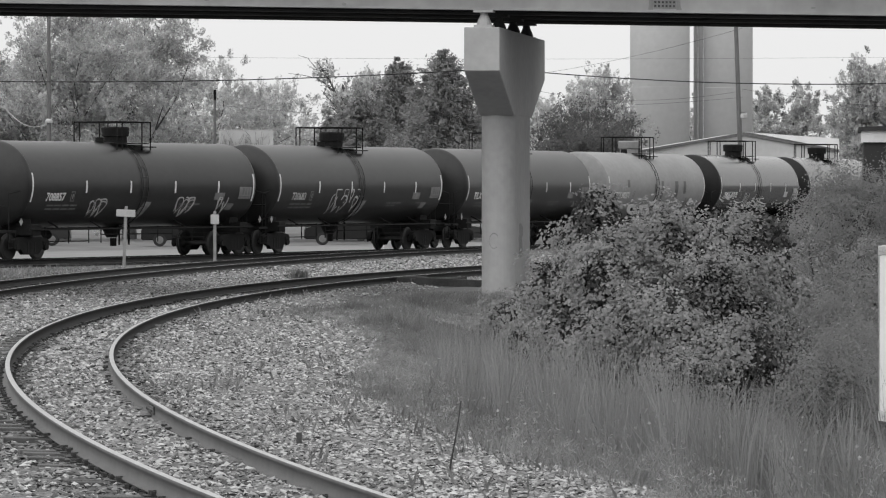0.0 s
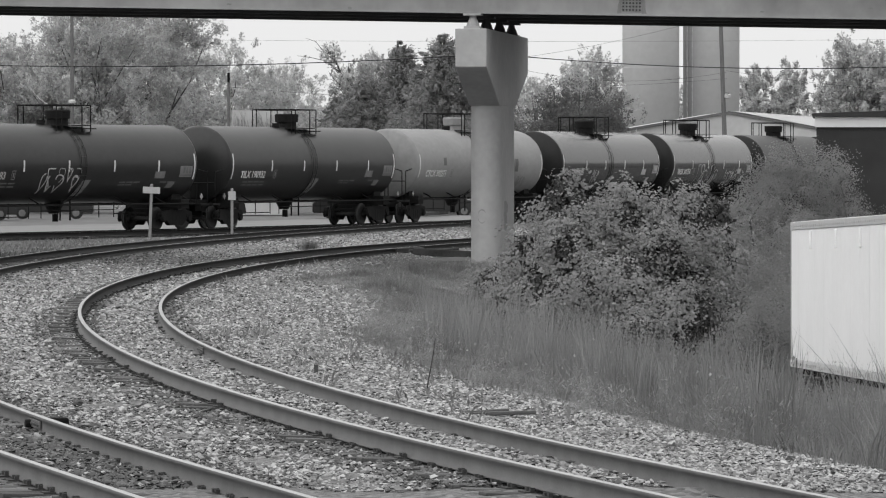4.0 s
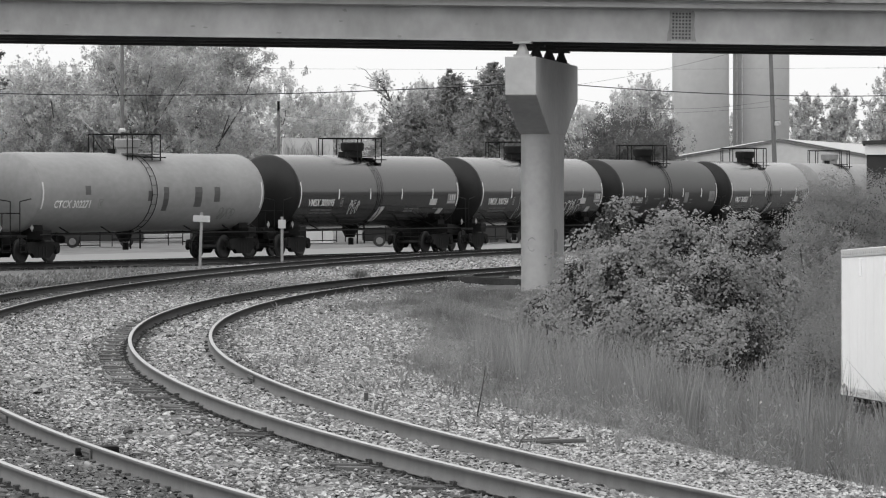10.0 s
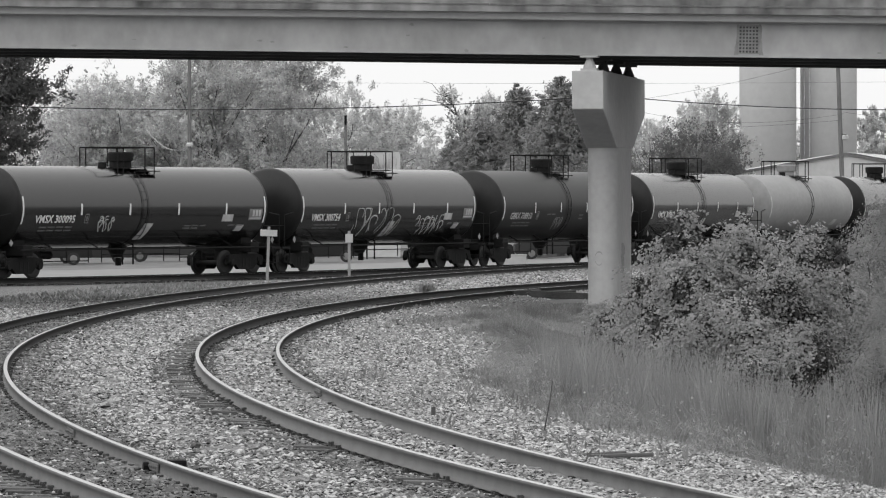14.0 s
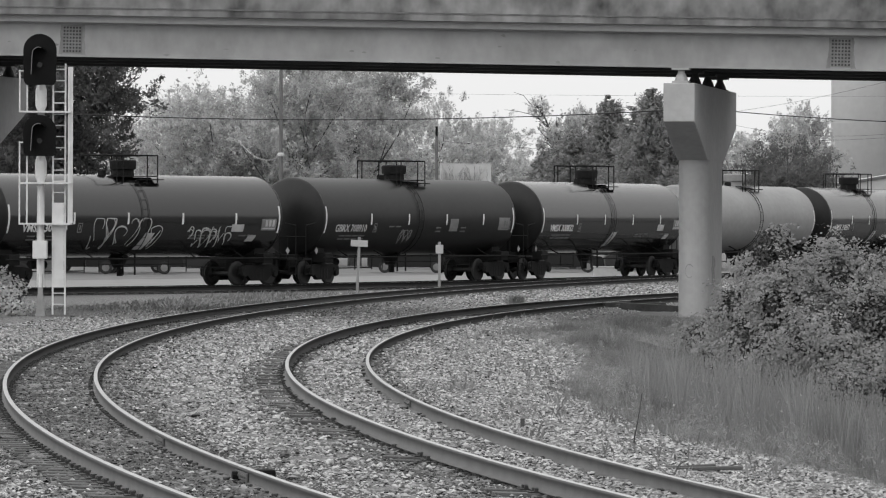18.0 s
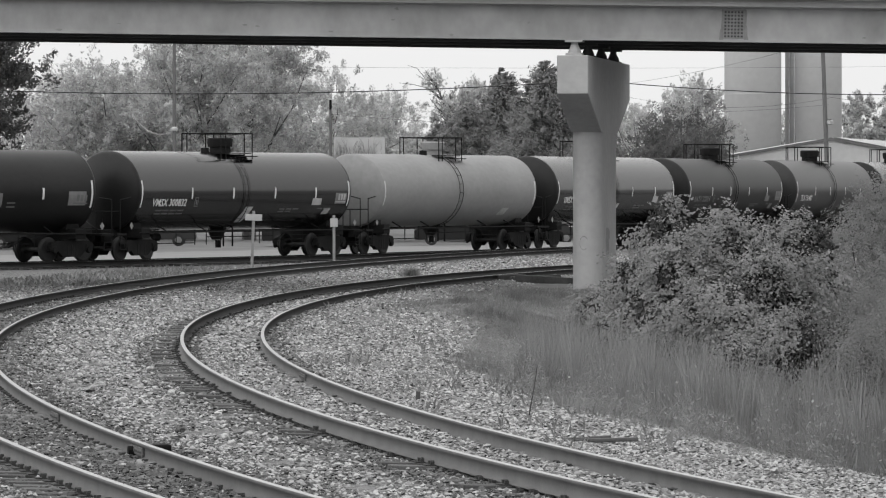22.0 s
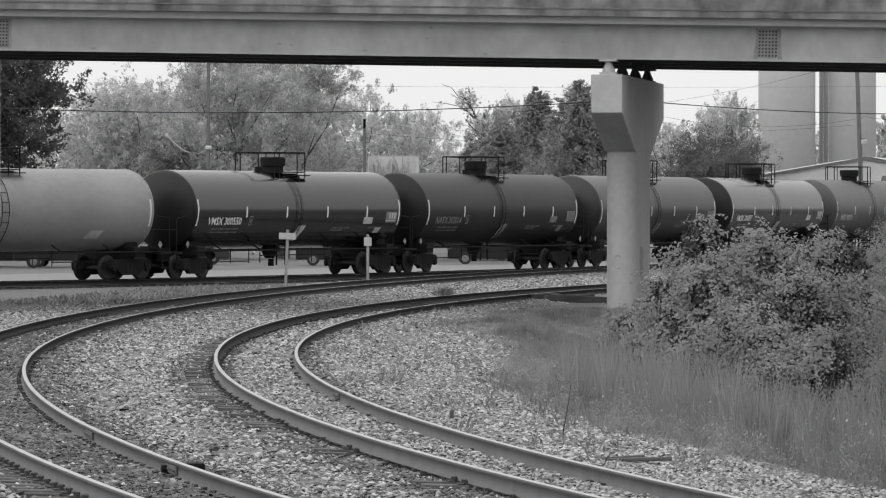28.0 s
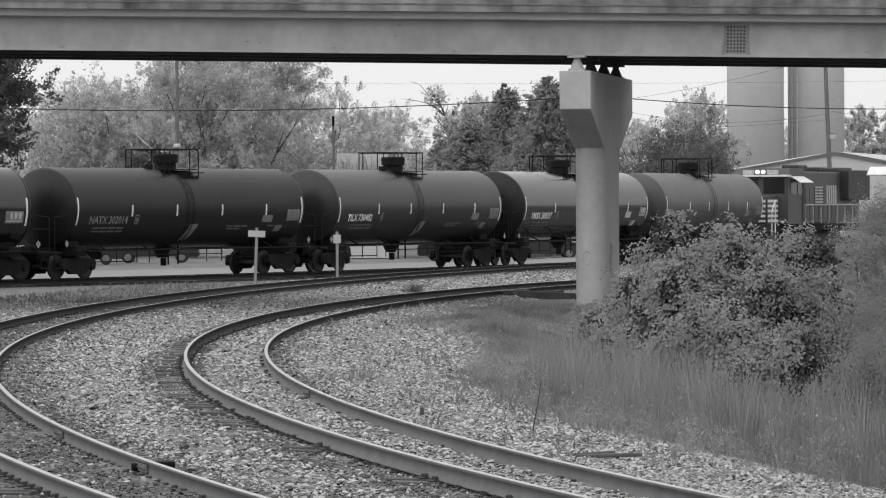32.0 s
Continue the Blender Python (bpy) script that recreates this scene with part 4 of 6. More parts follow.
def locomotive():
    """A diesel road switcher, cab end first; x along it, near side -y."""
    th = empty("locomotive", Matrix(), "dark diesel locomotive with a striped nose at the train's end", "locomotive")
    part("underframe", boxed(-10.2, -1.5, 1.25, 10.2, 1.5, 1.65, bevel=0.03), M_LOCODARK, th, "walkway and underframe")
    part("fuel_tank", boxed(-3.4, -1.3, 0.4, 3.4, 1.3, 1.25, bevel=0.12), M_LOCODARK, th)
    part("nose", boxed(-9.4, -0.95, 1.65, -7.4, 0.95, 3.15, bevel=0.12), M_LOCO, th, "low short hood")
    for k in range(5):
        part("nose_stripe", box(boxed(-9.425, -0.85, 1.75 + k * 0.26, -9.4, 0.85, 1.89 + k * 0.26), -9.3, -0.97, 1.75 + k * 0.26, -7.5, -0.951, 1.89 + k * 0.26), M_WHITE, th, "white nose stripe")
    part("cab", prism(bmesh.new(), [(-7.4, 1.65), (-7.4, 4.2), (-7.0, 4.6), (-4.6, 4.6), (-4.3, 4.3), (-4.3, 1.65)], -1.5, 1.5), M_LOCO, th, "driver's cab")
    part("cab_roof", prism(bmesh.new(), [(-1.75, 4.25), (-1.0, 4.68), (1.0, 4.68), (1.75, 4.25), (1.68, 4.2), (0.95, 4.6), (-0.95, 4.6), (-1.68, 4.2)], -7.7, -4.2), M_WHITE, th, "pale cab roof").matrix_basis = pose(-0.0, 0, 0)
    ro = th.children[-1]
    ro.data.transform(Matrix.Rotation(radians(90), 4, "Z") @ Matrix.Diagonal((1, -1, 1, 1)))
    ro.data.transform(Matrix.Translation((0, 0, 0)))
    for sy in (-1, 1):
        part("windscreen", boxed(-7.42, min(sy * 0.15, sy * 1.3), 3.25, -7.4, max(sy * 0.15, sy * 1.3), 4.05), M_GLASS, th)
    part("side_window", boxed(-6.9, -1.52, 3.2, -5.9, -1.505, 4.0), M_GLASS, th)
    part("side_window", boxed(-5.7, -1.52, 3.2, -4.9, -1.505, 4.0), M_GLASS, th)
    part("cab_door", boxed(-4.85, -1.525, 1.75, -4.4, -1.502, 3.9), M_LOCODARK, th)
    aw = prism(bmesh.new(), [(-1.5, 4.12), (-2.05, 3.82), (-2.05, 3.86), (-1.5, 4.17)], 4.5, 6.9)
    bmesh.ops.rotate(aw, matrix=Matrix.Rotation(radians(90), 3, "Z"), verts=aw.verts)
    part("window_awning", aw, M_WHITE, th, "pale sloping awning over the cab window")
    part("roof_edge", boxed(-7.72, -1.7, 4.14, -7.45, 1.7, 4.24, bevel=0.01), M_WHITE, th, "pale edge of the cab roof")
    for z in (1.95, 2.75):
        part("grille", boxed(-4.2, -1.03, z, -3.2, -0.99, z + 0.55), M_SIGNAL, th, "dark square grille")
    for y in (-0.16, 0.16):
        part("headlight", rod(bmesh.new(), (-7.6, y, 4.4), (-7.35, y, 4.4), 0.09, n=14), M_HEADLIGHT, th, "lit headlight")
    for sy in (-1, 1):
        part("number_board", boxed(-7.55, min(sy * 0.4, sy * 0.95), 4.26, -7.3, max(sy * 0.4, sy * 0.95), 4.5), M_STENCIL, th, "pale number board")
    part("long_hood", boxed(-4.3, -0.95, 1.65, 8.4, 0.95, 4.45, bevel=0.08), M_LOCO, th, "engine hood")
    for x in np.arange(-4.1, 4.4, 0.85):
        part("hood_door", boxed(x, -0.985, 1.9, x + 0.76, -0.951, 3.6, bevel=0.01), M_LOCO, th)
    for z in (2.2, 3.0, 3.7):
        part("vent", boxed(-4.0, -1.0, z, -2.4, -0.986, z + 0.45), M_LOCODARK, th, "dark vent")
    part("radiator", boxed(4.6, -1.4, 2.9, 9.0, 1.4, 4.55, bevel=0.05), M_LOCODARK, th, "dark radiator section")
    for k in range(6):
        part("louvre", boxed(-0.6, -1.01, 2.75 + k * 0.16, 0.9, -0.987, 2.83 + k * 0.16), M_STENCIL, th)
    for k in range(5):
        part("letter_bar", boxed(1.6 + k * 0.42, -1.005, 2.7, 1.85 + k * 0.42, -0.987, 3.7), M_STENCIL, th)
    part("exhaust", boxed(-2.0, -0.5, 4.45, -0.3, 0.5, 4.8, bevel=0.08), M_LOCODARK, th)
    part("fan_hatch", boxed(1.2, -0.7, 4.45, 7.8, 0.7, 4.7, bevel=0.08), M_LOCODARK, th)
    hr = [((x, -1.42, 1.65), (x, -1.42, 2.65)) for x in np.arange(-4.0, 10.2, 1.55)]
    hr += [((-4.2, -1.42, 2.65), (10.1, -1.42, 2.65)), ((-10.1, -1.42, 0.6), (-10.1, -1.42, 2.3)), ((-10.1, 1.42, 0.6), (-10.1, 1.42, 2.3)), ((-10.1, -1.42, 2.3), (-9.5, -1.42, 2.9)), ((-9.5, -1.42, 0.6), (-9.5, -1.42, 2.9)), ((-10.1, -0.5, 1.6), (-10.1, -0.5, 2.6))]
    for pr in hr:
        part("handrail", rods([pr], 0.028, 6), M_WHITE if pr[0][0] < -9 else M_STENCIL, th)
    part("coupler", boxed(-10.8, -0.15, 0.75, -10.1, 0.15, 1.05, bevel=0.04), M_LOCODARK, th)
    part("pilot", boxed(-10.35, -1.4, 0.25, -10.15, 1.4, 1.3, bevel=0.03), M_LOCODARK, th)
    for x in (-6.2, 6.2):
        truck(th, x)
    return th


LOCO = (locomotive(), 220.4 + 8.85 + 10.8)


def car_pose(s):
    """A car's pose with its middle at length s: it stands on its two trucks."""
    a, _ = on_line(LINE_C, C_ZERO + s - 6.95)
    b, _ = on_line(LINE_C, C_ZERO + s + 6.95)
    m = (a + b) / 2
    return pose(m[0], m[1], 0.0, 0, 0, math.degrees(math.atan2(b[1] - a[1], b[0] - a[0])))


def motions():
    """The train rolls to the left at a steady pace; its wheels turn with it."""
    for th, o in (*CARS, LOCO):
        walk(th, [(t, car_pose(o - SPEED * t)) for t in range(33)])
        turn = -math.degrees(SPEED / 0.457)
        t0 = max(0.0, (o - 110) / SPEED)
        t1 = min(32.0, (o + 40) / SPEED)
        if t1 <= t0:
            continue
        spins = [t0 + 0.1 * k for k in range(int((t1 - t0) / 0.1) + 1)]
        for tr in [c for c in th.children if c.name.startswith("truck")]:
            for w in [c for c in tr.children if c.name.startswith("wheelset")]:
                x, y, z = w.matrix_basis.translation
                ts = [t for t in spins]
                if ts[0] > 0.05:
                    ts = [0.0] + ts
                if ts[-1] < 31.95:
                    ts = ts + [32.0]
                walk(w, [(t, pose(x, y, z, 0, turn * min(max(t, t0), spins[-1]), 0)) for t in ts])


# ---- foliage helpers ----
def leaf_cloud(name, rng, blobs, n, size, material, parent=None, droop=0.0, shell_bias=0.55, squash=1.0, tri=False, centre=None, soft=0.55):
    """n leaves scattered through a set of blobs (x, y, z, r); leaves shade with the clump they belong to."""
    b = np.array(blobs, float)
    w = b[:, 3] ** 1.5
    k = rng.choice(len(b), n, p=w / w.sum())
    d = rng.normal(size=(n, 3))
    d /= np.linalg.norm(d, axis=1)[:, None]
    if shell_bias:
        rad = shell_bias + (1 - shell_bias) * rng.rand(n) ** 0.7 + 0.12 * rng.normal(size=n)
    else:
        rad = np.minimum(np.abs(rng.normal(size=n)) * 0.6, 1.0 + 0.25 * rng.rand(n) ** 3)
    c = b[k, :3] + d * (b[k, 3] * rad)[:, None] * np.array([1, 1, squash])
    ax = rng.normal(size=(n, 3)) + np.array([0, 0, -droop])
    ax /= np.linalg.norm(ax, axis=1)[:, None]
    nn = d + 0.9 * rng.normal(size=(n, 3))
    side = np.cross(ax, nn)
    side /= np.linalg.norm(side, axis=1)[:, None] + 1e-9
    up = np.cross(side, ax)
    s = (size * (0.6 + 0.8 * rng.rand(n)))[:, None]
    # the clump's roundness, the crown's roundness and the leaf's own turn
    mid = b[:, :3].mean(0) if centre is None else np.array(centre, float)
    out = (c - mid) / (np.linalg.norm(c - mid, axis=1)[:, None] + 1e-6)
    sn = soft * d + 0.35 * out + 0.45 * up + 0.2 * rng.normal(size=(n, 3))
    sn /= np.linalg.norm(sn, axis=1)[:, None] + 1e-9
    flip = ((sn * up).sum(1) < 0)[:, None]
    side = np.where(flip, -side, side)
    if tri:
        v = np.stack([c - ax * s * 0.5 - side * s * 0.36, c - ax * s * 0.35 + side * s * 0.4, c + ax * s * 0.6], 1).reshape(-1, 3)
        return arrays(name, v, np.arange(n * 3).reshape(n, 3), material, parent, normals=np.repeat(sn, 3, 0))
    v = np.stack([c - ax * s * 0.5, c + side * s * 0.33 + up * s * 0.1, c + ax * s * 0.55, c - side * s * 0.33 + up * s * 0.1], 1).reshape(-1, 3)
    return arrays(name, v, np.arange(n * 4).reshape(n, 4), material, parent, normals=np.repeat(sn, 4, 0))


def limb(bm, a, b, r0, r1, rng, n=3, wob=0.08):
    """A crooked tapered branch."""
    a, b = Vector(a), Vector(b)
    last, ln = a, (b - a).length
    for i in range(1, n + 1):
        u = i / n
        p = a.lerp(b, u) + (Vector(rng.normal(size=3)) * ln * wob * (0 if i == n else 1))
        rod(bm, last, p, r0 + (r1 - r0) * (i - 1) / n, r0 + (r1 - r0) * u, n=7)
        last = p


def sprays(name, rng, base, way, length, per, size, material, parent, mid, thin=0.45, spread=0.42, sag=0.0, slim=0.36):
    """Leafy sprays: each starts at base and runs along way, its leaves closing in to a tip."""
    k = len(base)
    way = way / (np.linalg.norm(way, axis=1)[:, None] + 1e-9)
    at = np.repeat(np.arange(k), per)
    n = len(at)
    u = rng.rand(n) ** 0.8
    ln = np.repeat(length, per)
    c = base[at] + way[at] * (ln * u)[:, None] + rng.normal(size=(n, 3)) * (ln * spread * (1 - thin * u))[:, None]
    c[:, 2] -= sag * ln * u * u
    ax = way[at] + 0.55 * rng.normal(size=(n, 3)) - np.array([0, 0, sag])
    ax /= np.linalg.norm(ax, axis=1)[:, None]
    side = np.cross(ax, rng.normal(size=(n, 3)))
    side /= np.linalg.norm(side, axis=1)[:, None] + 1e-9
    up = np.cross(side, ax)
    out = (c - mid) / (np.linalg.norm(c - mid, axis=1)[:, None] + 1e-6)
    own = c - (base + way * (length * 0.45)[:, None])[at]
    own /= np.linalg.norm(own, axis=1)[:, None] + 1e-6
    sn = 0.45 * out + 0.6 * own + np.array([0, -0.1, 0.35]) + 0.12 * up + 0.1 * rng.normal(size=(n, 3))
    sn /= np.linalg.norm(sn, axis=1)[:, None]
    side = np.where(((sn * up).sum(1) < 0)[:, None], -side, side)
    s = (size * (0.6 + 0.8 * rng.rand(n)))[:, None]
    v = np.stack([c - ax * s * 0.5 - side * s * slim, c - ax * s * 0.4 + side * s * slim, c + ax * s * 0.65], 1).reshape(-1, 3)
    return arrays(name, v, np.arange(n * 3).reshape(n, 3), material, parent, normals=np.repeat(sn, 3, 0))


def tree(label, x, y, top, width, low, n, size, material, seed, style="round", base=-0.35, category="tree"):
    """A tree: trunk and limbs, and a crown of many separate leaves in sprays along the limbs."""
    rng = np.random.RandomState(seed)
    th = empty("tree", pose(x, y, base), label, category, "trees behind the railway")
    top, low = top - base, low - base
    bm = bmesh.new()
    mid, half = (top + low) / 2, (top - low) / 2
    centre = np.array([0, 0, mid])
    start, way, length = [], [], []
    if style == "cone":
        limb(bm, (0, 0, -0.4), (0, 0, top * 0.97), 0.05 * top ** 0.7, 0.03, rng, 5, 0.004)
        tiers = 30
        for i in range(tiers):
            u = (i + 0.5 * rng.rand()) / tiers
            r = width * 1.12 * ((1 - u) ** 0.85) * (0.72 + 0.5 * rng.rand()) + 0.05
            z = low + (top - low) * u
            m = max(3, int(19 * (1 - u) ** 0.9))
            for j in range(m):
                a = 2 * math.pi * (j + rng.rand()) / m
                d = np.array([math.cos(a), math.sin(a), -0.12 + 0.5 * u])
                reach = r * (0.75 + 0.35 * rng.rand())
                for q in (0.05, 0.3, 0.55, 0.75):
                    start.append(d * reach * q + np.array([0, 0, z]))
                    way.append(d + 0.35 * rng.normal(size=3) + np.array([0, 0, 0.12]))
                    length.append(reach * 0.26 + 0.08)
        part("trunk", bm, M_BARK, th)
        start, way, length = np.array(start), np.array(way), np.array(length)
        sprays("crown", rng, start, way, length, max(6, int(n * 1.7 / len(start))), size * 1.22, material, th, centre * np.array([1, 1, 0.6]), 0.7, 0.3, 0.3, 0.26)
        u = 0.9 * rng.rand(420) ** 1.4
        a, q = 2 * math.pi * rng.rand(420), width * (1 - u) ** 0.85 * 0.8 * rng.rand(420) ** 0.5
        core = np.stack([q * np.cos(a), q * np.sin(a), low + (top - low) * u], 1)
        sprays("inner_crown", rng, core, rng.normal(size=(420, 3)) * 0.6 + np.array([0, 0, 0.4]), np.full(420, width * 0.16), int(n * 0.9 / 420), size * 1.1, material, th, centre * np.array([1, 1, 0.6]), 0.4, 0.4, 0.2, 0.26)
        return th
    limbs = {"round": 46, "airy": 34, "weep": 34}[style]
    limb(bm, (0, 0, -0.4), (rng.normal() * 0.2, 0, low + half * 0.9), 0.03 * top, 0.012 * top, rng, 4, 0.02)
    lobes = rng.normal(size=(7, 3))
    lobes /= np.linalg.norm(lobes, axis=1)[:, None]
    for j in range(limbs):
        h = 1 - 2 * (j + 0.5) / limbs
        a = 2.39996 * j + rng.rand()
        d = np.array([math.cos(a) * math.sqrt(1 - h * h), math.sin(a) * math.sqrt(1 - h * h), h])
        d = d + 0.2 * rng.normal(size=3)
        d /= np.linalg.norm(d)
        bulge = 0.8 + 0.28 * max(0.0, float((lobes @ d).max())) ** 3 * (1 if style == "round" else 1.2) + 0.08 * rng.normal()
        tip = np.array([d[0] * width, d[1] * width, d[2] * half]) * bulge * (1 - 0.22 * max(0, d[2])) + centre
        if j % 3 == 0 and d[2] > -0.3:
            limb(bm, (0, 0, max(low * 0.8 + (tip[2] - low) * 0.3, 0.8)), tuple(centre + (tip - centre) * 0.9), 0.0045 * top, 0.02, rng, 3, 0.05)
        for q in range(22 if style == "round" else 15):
            f = 0.35 + 0.65 * rng.rand() ** 0.6
            p = centre + (tip - centre) * f + rng.normal(size=3) * width * 0.13 * np.array([1, 1, 0.8])
            start.append(p)
            w = d * 0.7 + np.array([0, 0, 0.75]) + 0.5 * rng.normal(size=3)
            if style == "weep":
                w = np.array([0.3 * d[0], 0.3 * d[1], -1.0]) + 0.15 * rng.normal(size=3)
            way.append(w)
            length.append(width * (0.12 + 0.1 * rng.rand()) * (2.2 if style == "weep" else 1))
    part("trunk", bm, M_BARK, th)
    start, way, length = np.array(start), np.array(way), np.array(length)
    per = max(6, int(n * (1.7 if style == "round" else 1.25) / len(start)))
    sprays("crown", rng, start, way, length, per, size * 0.76, material, th, centre, 0.6, 0.1 if style == "weep" else 0.25)
    if style == "round":
        core = centre + rng.normal(size=(160, 3)) * np.array([width, width, half]) * 0.3
        sprays("inner_crown", rng, core, rng.normal(size=(160, 3)), np.full(160, width * 0.16), int(n * 0.3 / 160), size * 1.0, material, th, centre, 0.2, 0.6)
    return th


def spot(bx, d):
    """x of a thing seen at d metres in the direction bx (thousandths of the distance to the right)."""
    return bx * d / 1000.0


# direction, distance, top, half width, bottom of the crown, leaves, leaf size, leaves' tone, seed, habit, label
TREES = (
    (-89, 235, 15.5, 4.9, 2.0, 33000, 0.22, M_LEAF_DARK, 1, "round", "large dark leafy tree behind the signal"),
    (-54, 275, 11.8, 5.2, 1.2, 20952, 0.21, M_LEAF_MID, 2, "round", "medium pale green leafy tree with gaps"),
    (-68, 290, 10.0, 4.0, 2.0, 14666, 0.21, M_LEAF_MID, 3, "airy", "loose pale tree between larger crowns"),
    (-34, 270, 14.6, 4.5, 0.8, 25143, 0.19, M_LEAF_MID, 4, "round", "tall broad leafy tree with sky gaps"),
    (-20, 278, 15.8, 4.8, 0.8, 27238, 0.19, M_LEAF_MID, 5, "round", "tall broad leafy tree rising above the overpass"),
    (-2, 300, 11.6, 4.5, 1.2, 19000, 0.21, M_LEAF_LIGHT, 6, "airy", "airy light-toned tree with a thin crown"),
    (8, 305, 10.2, 4.2, 1.2, 17000, 0.21, M_LEAF_LIGHT, 7, "airy", "light-toned tree thinning to one side"),
    (-44, 310, 9.0, 3.8, 1.5, 14666, 0.21, M_LEAF_MID, 8, "round", "low leafy tree filling the row"),
    (-10, 300, 8.0, 3.6, 1.2, 14666, 0.21, M_LEAF_MID, 9, "round", "low leafy tree behind the tank cars"),
    (18, 340, 7.6, 4.2, 1.0, 9428, 0.19, M_LEAF_MID, 10, "airy", "distant low tree under open sky"),
    (31, 285, 10.6, 2.4, 5.6, 13000, 0.19, M_LEAF_MID, 11, "weep", "half-bare tree with drooping twigs"),
    (29.5, 268, 7.9, 3.9, 2.2, 16762, 0.15, M_NEEDLE, 12, "cone", "low dark conifer in a row"),
    (23, 275, 6.8, 2.2, 2.4, 12571, 0.15, M_NEEDLE, 13, "cone", "low dark conifer beside the bare tree"),
    (37.5, 272, 10.2, 3.7, 2.2, 22000, 0.15, M_NEEDLE, 14, "cone", "tall dark spruce tree"),
    (47.3, 262, 10.4, 4.0, 2.2, 24000, 0.15, M_NEEDLE, 15, "cone", "broad dark spruce tree with layered boughs"),
    (57, 270, 7.9, 4.0, 2.2, 16762, 0.15, M_NEEDLE, 16, "cone", "low dark spruce tree behind the pier"),
    (68, 300, 9.0, 2.2, 3.5, 6704, 0.19, M_LEAF_LIGHT, 17, "airy", "thin pale tree with visible twigs"),
    (81, 295, 10.6, 2.8, 2.0, 13618, 0.18, M_LEAF_MID, 18, "round", "leafy tree in front of the silo"),
    (77, 260, 7.5, 3.6, 0.5, 17809, 0.16, M_LEAF_DEEP, 19, "round", "dark dense shrub-like tree"),
    (83, 265, 6.0, 2.0, 0.3, 12571, 0.16, M_LEAF_DEEP, 20, "round", "dark low tree beside the silo"),
    (102, 420, 12.5, 1.6, 1.0, 6285, 0.21, M_LEAF_LIGHT, 21, "airy", "light tree glimpsed between two silos"),
    (122, 400, 12.6, 4.2, 1.0, 30000, 0.27, M_LEAF_MID, 22, "airy", "loose leafy tree behind the warehouse"),
    (143, 390, 14.4, 4.8, 1.0, 26000, 0.27, M_LEAF_MID, 23, "round", "large leafy tree behind the dark shed"),
    (156, 400, 13.4, 4.0, 1.0, 14666, 0.24, M_LEAF_MID, 24, "round", "leafy tree beyond the trailer yard"),
    (-104, 260, 12.0, 4.2, 1.5, 16762, 0.27, M_LEAF_DARK, 25, "round", "dark leafy tree at the row's end"),
)
for bx, d, top, wid, low, n, sz, ma, sd, st, lab in TREES:
    tree(lab, spot(bx, d), d, top, wid, low, n, sz, ma, sd, st)

# a bare leaning limb tops the half-bare tree
rng = np.random.RandomState(77)
dead = empty("bare_tree", pose(spot(27.0, 284), 284, -0.35), "leaning bare tree with twiggy branches", "tree", "trees behind the railway")
bm = bmesh.new()
limb(bm, (0.6, 0, -0.3), (0.1, 0, 6.2), 0.2, 0.12, rng, 4, 0.02)
limb(bm, (0.1, 0, 6.2), (-1.4, 0, 10.2), 0.12, 0.03, rng, 5, 0.012)
for i in range(34):
    a = rng.rand()
    o = Vector((0.1 - 1.5 * a, 0, 6.2 + 4.0 * a))
    limb(bm, o, o + Vector((rng.normal() * 0.8 - 0.3, rng.normal() * 0.5, 0.3 + rng.rand() * 0.9)), 0.032, 0.01, rng, 3, 0.05)
part("trunk", bm, M_BARK, dead)
leaf_cloud("twig_leaves", rng, [(-1.5, 0, 10.0, 0.8), (-0.6, 0, 8.4, 0.5)], 350, 0.25, M_LEAF_LIGHT, dead)

# far woods close the view behind the trees
rng = np.random.RandomState(5)
blobs = [(x, 470 + rng.rand() * 60, 2.5 + rng.rand() * 4.0, 3.0 + rng.rand() * 2.5) for x in np.arange(-75, 95, 2.2)]
tagged(leaf_cloud("far_woods", rng, blobs, 26000, 0.75, M_LEAF_MID), "distant line of leafy woods beyond the town", "woods", kind="stuff")


# unseen woods added behind the viewer close the near side and darken reflections
rng = np.random.RandomState(6)
blobs = []
for a in np.arange(140, 400, 1.6):
    q = 150 + 60 * rng.rand()
    blobs.append((q * math.cos(radians(a)), q * math.sin(radians(a)), 2.5 + 5.0 * rng.rand(), 4.0 + 3.0 * rng.rand()))
tagged(leaf_cloud("near_woods", rng, blobs, 16000, 1.1, M_LEAF_MID), "unseen woods added behind the viewpoint to darken reflections", "woods", kind="stuff")


